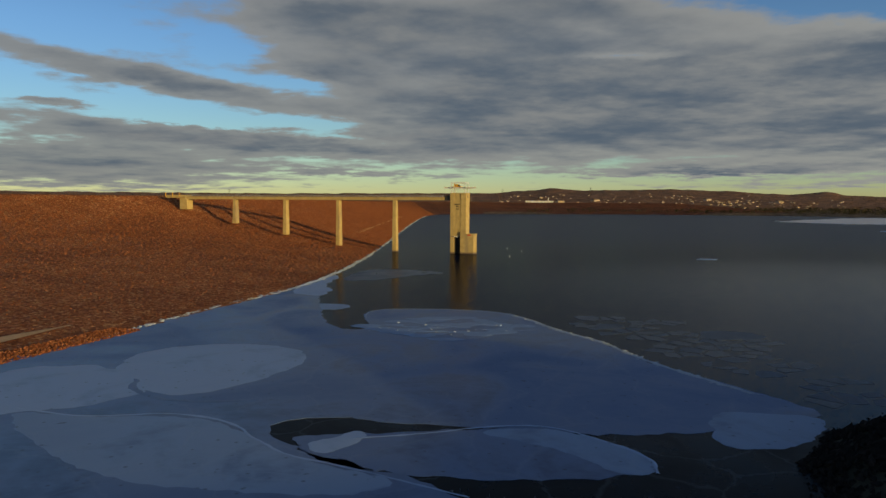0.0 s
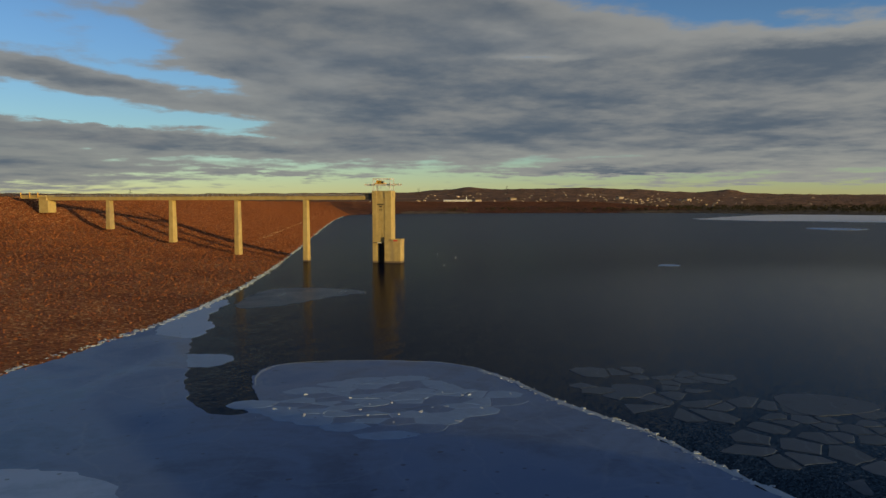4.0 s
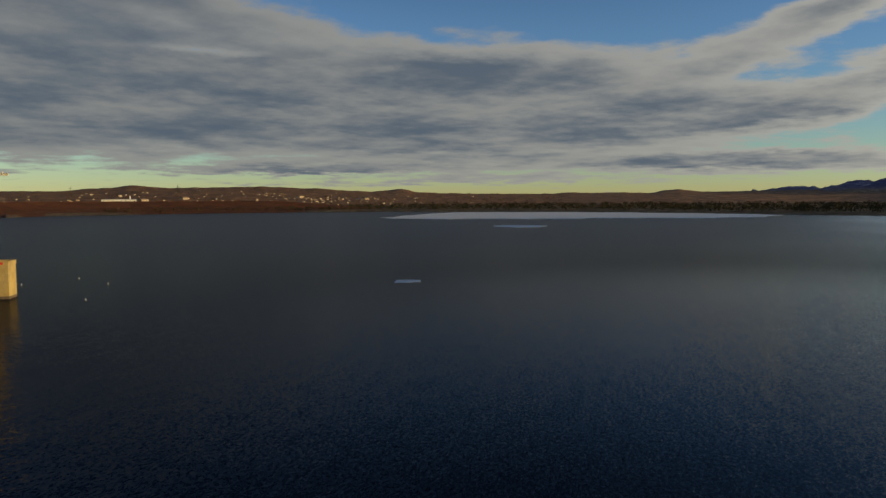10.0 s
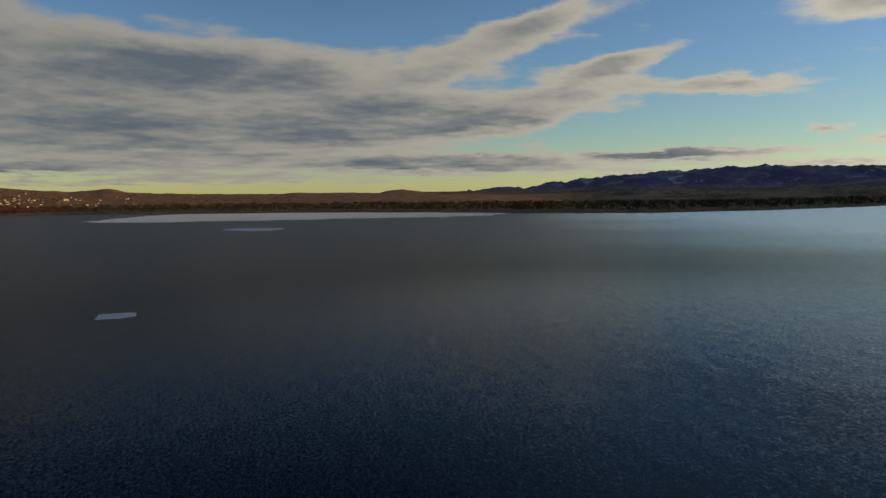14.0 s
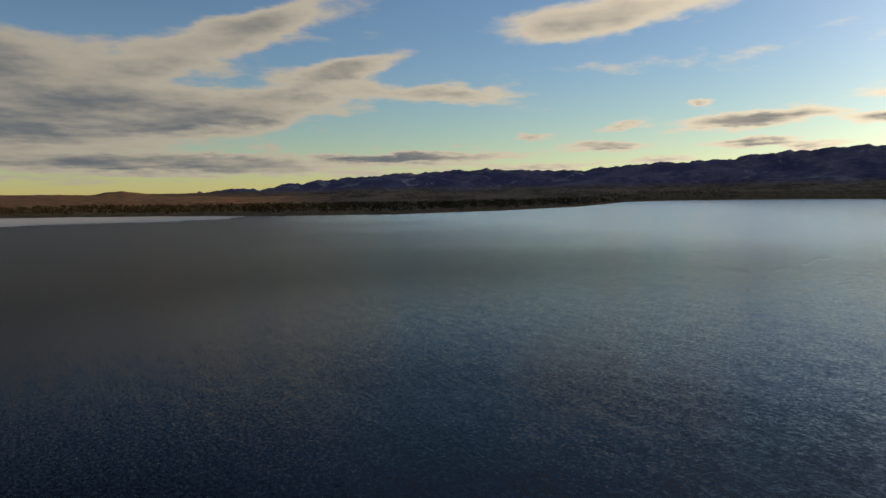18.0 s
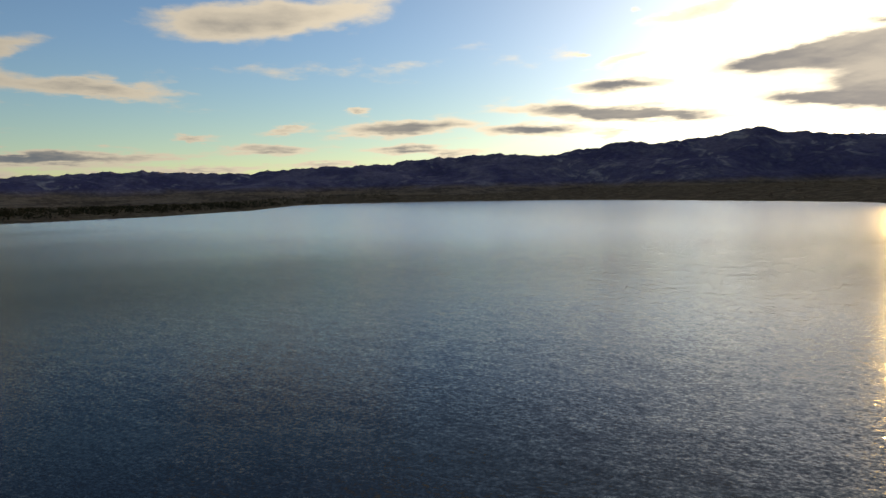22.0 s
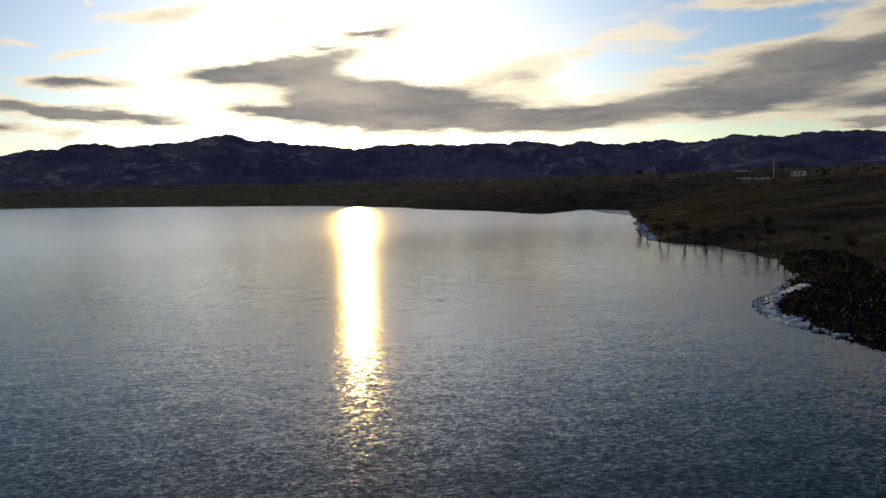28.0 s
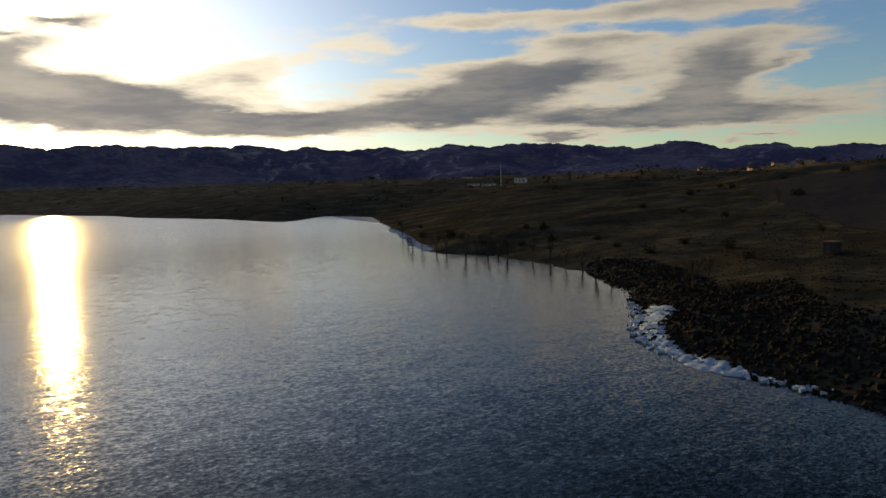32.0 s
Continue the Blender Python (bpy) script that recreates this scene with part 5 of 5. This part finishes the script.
def bare_tree(seed, height):
    rnd = random.Random(seed)
    t = new("bare_tree")
    bm = bmesh.new()
    add_bar(bm, (0, 0, -0.4), (0.05, 0, height * 0.3), 0.04 * height, 7, 0.026 * height)
    part("trunk", bm, BARK, t)
    bm = bmesh.new()
    for _ in range(5):
        d = Vector((rnd.uniform(-0.6, 0.6), rnd.uniform(-0.6, 0.6), 1)).normalized()
        limb(bm, Vector((0, 0, height * rnd.uniform(0.18, 0.3))), d, height * 0.3, 0.018 * height, 3, rnd)
    part("crown", bm, BARK, t)
    return tagged(t, "bare dark cottonwood without leaves on the bank", "tree", "bare trees along the shore")


def leaf_cloud(rnd, n, rx, rz, size):
    """Many small leaf triangles filling an uneven crown."""
    v, f = [], []
    lumps = [(rnd.uniform(-0.6, 0.6) * rx, rnd.uniform(-0.6, 0.6) * rx, rnd.uniform(0.15, 0.85) * rz, rnd.uniform(0.3, 0.6) * rx) for _ in range(9)]
    for k in range(n):
        cx, cy, cz, r = rnd.choice(lumps)
        d = Vector((rnd.gauss(0, 1), rnd.gauss(0, 1), rnd.gauss(0, 1))).normalized() * r * rnd.uniform(0.5, 1.0)
        p = Vector((cx, cy, cz)) + d
        for _ in range(3):
            v.append(p + Vector((rnd.uniform(-size, size), rnd.uniform(-size, size), rnd.uniform(-size, size))))
        f.append((3 * k, 3 * k + 1, 3 * k + 2))
    return np.array([tuple(q) for q in v]), np.array(f)


def scrub(seed, rx, rz, name="bush", label="dark leafless scrub bush on the dry grass", group="scrub on the near hillside"):
    rnd = random.Random(seed)
    t = new(name)
    bm = bmesh.new()
    for _ in range(5):
        d = Vector((rnd.uniform(-0.7, 0.7), rnd.uniform(-0.7, 0.7), 1)).normalized()
        add_bar(bm, (0, 0, -0.2), tuple(d * rz * 0.7), 0.06 * rx, 4, 0.02 * rx)
    part("stem", bm, BARK, t)
    v, f = leaf_cloud(rnd, 420, rx, rz, 0.13 * rx)
    c = mesh_object("crown", v, f, SCRUB)
    c.parent = t
    return tagged(t, label, "bush", group)


def at_ground(ob, x, y, turn=0.0, size=1.0):
    ob.location = (x, y, on_ground(x, y))
    ob.rotation_euler = (0, 0, turn)
    ob.scale = (size, size, size)


rnd = random.Random(77)
kinds = [bare_tree(s, h) for s, h in ((1, 8.0), (2, 7.0), (3, 9.0), (4, 6.0))]
spots = [(275, -89.5), (271, -89), (262, -83), (258, -82.5), (253, -79), (249, -78), (245, -74), (283, -96), (290, -106), (216, -33), (211.5, -20), (207, -10), (190, 18), (296, -118),
         (228, -56), (222, -46), (235, -66), (186, 4), (320, -180), (452, -462), (440, -448), (468, -468), (146, -155), (180, -22)]
for i, (x, y) in enumerate(spots):
    if i < 4:
        at_ground(kinds[i], x, y, i * 1.3)
    else:
        s = rnd.uniform(0.75, 1.15)
        o = copy_thing(kinds[i % 4], pose(x, y, on_ground(x, y), 0, 0, rnd.uniform(0, 360)))
        o.scale = (s, s, s)
kinds = [scrub(s, r, z) for s, r, z in ((11, 2.4, 2.6), (12, 1.8, 1.9), (13, 3.0, 2.4))]
spots = [(156, -290), (163, -580), (149, -569), (238, -113), (246, -120), (134, -184), (131, -188), (170, -262), (176, -250), (152, -268), (208, -62), (198, -44), (215, -80), (188, -50), (176, -12), (232, -90),
         (262, -108), (280, -130), (300, -150), (320, -210), (350, -262), (120, -300), (96, -330), (84, -312), (170, -120), (184, -150), (200, -180), (150, -60), (162, -84), (178, -34), (242, -86), (258, -96)]
for i, (x, y) in enumerate(spots):
    s, m = rnd.uniform(0.6, 1.2), pose(x, y, on_ground(x, y), 0, 0, rnd.uniform(0, 360))
    if i < 3:
        at_ground(kinds[i], x, y)
    else:
        o = copy_thing(kinds[i % 3], m)
        o.scale = (s, s, s)


def woods(name, n, place, size, label, seed, mat=SCRUB):
    """Far woods: very many clumps of twigs, each an uneven tuft of triangles."""
    r = np.random.RandomState(seed)
    c = place(r, n)
    k = 14
    h = size * r.uniform(0.5, 1.3, (n, 1, 1))
    ctr = np.stack([r.normal(0, 0.42, (n, k)), r.normal(0, 0.42, (n, k)), r.uniform(0.05, 1.0, (n, k)) ** 0.8], -1) * h
    v = c[:, None, None, :] + ctr[:, :, None, :] + r.uniform(-0.32, 0.32, (n, k, 3, 3)) * h[..., None]
    v[..., 2] = np.maximum(v[..., 2], c[:, None, None, 2] - 0.5)
    m = n * k
    return tagged(mesh_object(name, v.reshape(-1, 3), np.arange(3 * m).reshape(-1, 3), mat), label, "woods", kind="stuff")


def spit(r, n):
    a, w = r.uniform(7, 98, n), r.uniform(0, 1, n) ** 1.2
    x, y = polar(a, 500.0)
    out = []
    for az_, ww in zip(a, w):
        rr_ = np.arange(600, 3400, 25.0)
        px, py = polar(np.full(rr_.shape, az_), rr_)
        land = lake_distance(px, py) > 8
        first = rr_[np.argmax(land)] if land.any() else 3400
        q = polar(np.array([az_]), np.array([first + ww * 1300]))
        out.append((q[0][0], q[1][0]))
    out = np.array(out)
    ok = lake_distance(out[:, 0], out[:, 1]) > 5
    out[~ok] = (1500, 800)
    return np.column_stack([out, ground_height(out[:, 0], out[:, 1])])


def tufts(name, n, label, seed):
    """Bunches of dry grass on the southern shore, each a few leaning blades."""
    r = np.random.RandomState(seed)
    a, d = r.uniform(138, 222, n), 100 * np.exp(r.uniform(0, 2.75, n))
    x, y = 200 + d * np.sin(np.radians(a)), 170 + d * np.cos(np.radians(a))
    ok = (lake_distance(x, y) > 4) & (x > 110)
    x, y, d = x[ok], y[ok], d[ok]
    n, k = len(x), 4
    g = ground_height(x, y)
    h = (r.uniform(0.1, 0.32, n) * np.clip(d / 420, 0.8, 1.3))[:, None]
    ang, w = r.uniform(0, 3.14, (n, k)), r.uniform(0.25, 0.6, (n, k)) * h * 1.5
    ox, oy = r.normal(0, 0.4, (n, k)) * h, r.normal(0, 0.4, (n, k)) * h
    cx, cy = x[:, None] + ox, y[:, None] + oy
    dx, dy = np.cos(ang) * w, np.sin(ang) * w
    low = g[:, None] - 0.05 + 0 * ox
    tip = g[:, None] + h * r.uniform(0.6, 1.1, (n, k))
    v = np.stack([np.stack([cx - dx, cy - dy, low], -1), np.stack([cx + dx, cy + dy, low], -1), np.stack([cx + r.normal(0, 0.3, (n, k)) * h, cy + r.normal(0, 0.3, (n, k)) * h, tip], -1)], 2)
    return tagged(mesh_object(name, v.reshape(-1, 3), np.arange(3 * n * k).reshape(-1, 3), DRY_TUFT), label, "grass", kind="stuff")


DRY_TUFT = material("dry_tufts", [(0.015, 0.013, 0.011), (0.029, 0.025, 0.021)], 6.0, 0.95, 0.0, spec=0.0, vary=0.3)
tufts("grass_tufts", 60000, "tufts of dry brown grass on the southern shore", 61)

WOOD = material("winter_woods", [(0.06, 0.036, 0.023), (0.15, 0.085, 0.05)], 20.0, 0.95, 0.3, vary=0.35)
woods("woods", 5000, spit, 7.0, "dark leafless woods along the far shore", 51)


def right_plain(r, n):
    a, d = r.uniform(150, 196, n), r.uniform(650, 2600, n)
    x, y = polar(a, d)
    ok = lake_distance(x, y) > 25
    x, y = np.where(ok, x, 700), np.where(ok, y, -1100)
    return np.column_stack([x, y, ground_height(x, y)])


woods("scattered_trees", 420, right_plain, 6.0, "scattered dark trees on the plain below the mountains", 52)


def far_bank(r, n):
    a = r.uniform(100, 150, n)
    d = r.uniform(700, 3400, n)
    x, y = polar(a, d)
    ok = lake_distance(x, y) > 12
    x, y = np.where(ok, x, 1500), np.where(ok, y, -1300)
    return np.column_stack([x, y, ground_height(x, y)])


woods("scattered_trees", 260, far_bank, 5.0, "scattered scrub on the far bank below the mountains", 53, WOOD)


# ---- buildings ----
def house(name, w, d, h, wall_mat, roof_mat, label, category, windows=2, pitch=0.35):
    t = new(name)
    part("wall", box((-w / 2, -d / 2, -1.5), (w / 2, d / 2, h)), wall_mat, t)
    bm = bmesh.new()
    e = 0.5
    vs = [bm.verts.new(q) for q in ((-w / 2 - e, -d / 2 - e, h), (w / 2 + e, -d / 2 - e, h), (w / 2 + e, d / 2 + e, h), (-w / 2 - e, d / 2 + e, h), (-w / 2 - e, 0, h + d * pitch), (w / 2 + e, 0, h + d * pitch))]
    for q in ((0, 1, 5, 4), (2, 3, 4, 5), (1, 2, 5), (3, 0, 4), (3, 2, 1, 0)):
        bm.faces.new([vs[i] for i in q])
    part("roof", bm, roof_mat, t)
    for i in range(windows):
        x = -w / 2 + (i + 0.5) * w / windows
        part("window", box((x - 0.7, -d / 2 - 0.05, h * 0.35), (x + 0.7, -d / 2 + 0.02, h * 0.75)), GLASS_DARK, t)
    return tagged(t, label, category)


def hill_place(azimuth, s):
    """A place on the far hills: s runs from their foot to their crest."""
    i = int(np.clip((azimuth + 62) / 128 * (HILL_V.shape[0] - 1), 0, HILL_V.shape[0] - 1))
    j = int(np.clip(s * (HILL_V.shape[1] - 2), 0, HILL_V.shape[1] - 2))
    return HILL_V[i, j]


first = house("house", 17, 12, 6.0, HOUSE, ROOF, "pale suburban house with a brown roof on the far hills", "house")
first["group"] = "houses of the town"
first.matrix_world = Matrix.Translation(Vector(hill_place(8.0, 0.5))) @ pose(0, 0, 0, 0, 0, 30)
for k in range(240):
    a = rnd.choice((rnd.gauss(10, 7), rnd.gauss(20, 4), rnd.gauss(25, 4), rnd.uniform(-30, 40)))
    q = hill_place(a, rnd.triangular(0.08, 0.8, 0.3))
    o = copy_thing(first, Matrix.Translation(Vector(q)) @ pose(0, 0, 0, 0, 0, rnd.uniform(10, 80)))
    s = rnd.uniform(0.28, 0.6)
    o.scale = (s * rnd.uniform(0.8, 2.0), s, s)


def town_trees(r, n):
    out = [hill_place(a, s) for a, s in zip(r.uniform(-45, 42, n), r.uniform(0.02, 0.93, n))]
    return np.array(out)


woods("town_trees", 4200, town_trees, 5.5, "bare brown trees between the houses of the town", 54, WOOD)

hall = house("long_hall", 86, 22, 8.0, WHITE_WALL, WHITE_WALL, "long low white industrial building beyond the dam", "building", 8, 0.06)
x, y = polar(np.array([7.9]), np.array([2160.0]))
hall.matrix_world = pose(x[0], y[0], 26.0, 0, 0, -8)
part("chimney", box((26, -2, 8), (29, 1, 18)), WHITE_WALL, hall)
for az_, s in ((9.6, 0.35), (12.4, 0.4), (21.0, 0.45), (26.0, 0.4), (-12.0, 0.2), (-9.0, 0.2)):
    o = copy_thing(first, Matrix.Translation(Vector(hill_place(az_, s))) @ pose(0, 0, 0, 0, 0, 40))
    o.scale = (2.4, 1.6, 1.2)


def pylon():
    t = new("pylon")
    for sx in (-1, 1):
        for sy in (-1, 1):
            part("leg", bar((sx * 4, sy * 4, -2), (sx * 0.7, sy * 0.7, 42), 0.35, 4, 0.2), STEEL_DARK, t)
    for z, w in ((28, 9), (34, 8), (40, 6)):
        part("cross_arm", box((-w, -0.3, z), (w, 0.3, z + 0.7)), STEEL_DARK, t)
    return tagged(t, "dark lattice power pylon on the skyline", "pylon", "power pylons")


py = pylon()
py.location = hill_place(4.9, 0.62)
for az_ in (-17.0, 12.0):
    copy_thing(py, Matrix.Translation(Vector(hill_place(az_, 0.62))))

# the mast and the white buildings on the hill to the south
mast = thing("mast", pose(373, -711, on_ground(373, -711)), "tall thin white mast on the hill", "mast")
part("pole", bar((0, 0, -1), (0, 0, 27), 0.55, 8, 0.3), STEEL_WHITE, mast)
part("base", box((-1.2, -1.2, -1), (1.2, 1.2, 0.8), 0.1), CONCRETE, mast)
part("lightning_rod", bar((0, 0, 27), (0, 0, 30), 0.12, 5, 0.05), STEEL_GREY, mast)
for name, x, y, w, d, h in (("white_building", 360, -781, 15, 9, 6.5), ("white_building", 401, -770, 18, 8, 3.2), ("white_building", 425, -780, 16, 8, 3.0), ("white_building", 470, -930, 14, 8, 3.0)):
    o = house(name, w, d, h, WHITE_WALL, ROOF, "flat white building beside the mast", "building", 3, 0.1)
    o.matrix_world = pose(x, y, on_ground(x, y), 0, 0, 172)
for k in range(26):
    x, y = polar(np.array([rnd.uniform(183, 197)]), np.array([rnd.uniform(1150, 1500)]))
    o = copy_thing(first, pose(x[0], y[0], on_ground(x[0], y[0]), 0, 0, 180 + rnd.uniform(-30, 30)))
    s = rnd.uniform(0.6, 0.9)
    o.scale = (s, s, s)

# the car park and the kiosk beside it
u, w = np.meshgrid(np.linspace(0, 1, 40), np.linspace(0, 1, 24), indexing="ij")
cx = (1 - w) * (139 + 14 * u**2 + 4 * np.sin(u * 5)) + w * (30 + 10 * u)
cy = (1 - w) * (-40 - 235 * u) + w * (-40 - 300 * u)
lot = mesh_object("car_park", np.stack([cx, cy, ground_height(cx, cy) + 0.25], -1).reshape(-1, 3), grid_faces(40, 24), ASPHALT, True)
tagged(lot, "empty grey asphalt car park on the hillside", "car park", kind="structure")
ki = thing("kiosk", pose(159, -9, on_ground(159, -9), 0, 0, 45), "small dark-roofed wooden kiosk beside the car park", "kiosk")
part("wall", box((-1.5, -1.2, -0.3), (1.5, 1.2, 2.4)), BARK, ki)
part("roof", box((-1.8, -1.5, 2.4), (1.8, 1.5, 2.75), 0.05), ROOF, ki)
part("door", box((1.5, -0.5, 0), (1.56, 0.5, 2.0)), STEEL_DARK, ki)

# buoys off the tower
b0 = None
for x, y in ((19, 390), (42, 377), (32, 340), (36, 400)):
    if b0 is None:
        b0 = thing("buoy", pose(x, y, 0), "small white marker buoy floating near the tower", "buoy", "marker buoys")
        part("float", bar((0, 0, -0.3), (0, 0, 0.15), 0.16, 10), BUOY, b0)
        part("spar", bar((0, 0, 0.15), (0, 0, 0.6), 0.07, 8, 0.04), BUOY, b0)
    else:
        copy_thing(b0, pose(x, y, 0))

# single stones along the waterline of the dam, the point and the near shore
ra = np.random.RandomState(61)
a_, s_ = np.sqrt(ra.uniform(0.004, 0.02, 280)), ra.uniform(0.0, 0.03, 280)
strew(dam, ROCK, dam_place(a_, s_) + [0, 0, 0.15], ra.uniform(0.4, 0.95, 280), 62)
p = scatter_on_ground(1500, (28, 30), (75, 95), 63, lambda x, y: lake_distance(x, y) > -0.5)[:150]
strew(ground, ROCK_SHADED, p + [0, 0, 0.15], ra.uniform(0.35, 0.8, len(p)), 64)
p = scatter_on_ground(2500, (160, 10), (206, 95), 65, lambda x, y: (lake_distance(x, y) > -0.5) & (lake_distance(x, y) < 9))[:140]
strew(ground, ROCK_SHADED, p + [0, 0, 0.1], ra.uniform(0.35, 0.85, len(p)), 66)
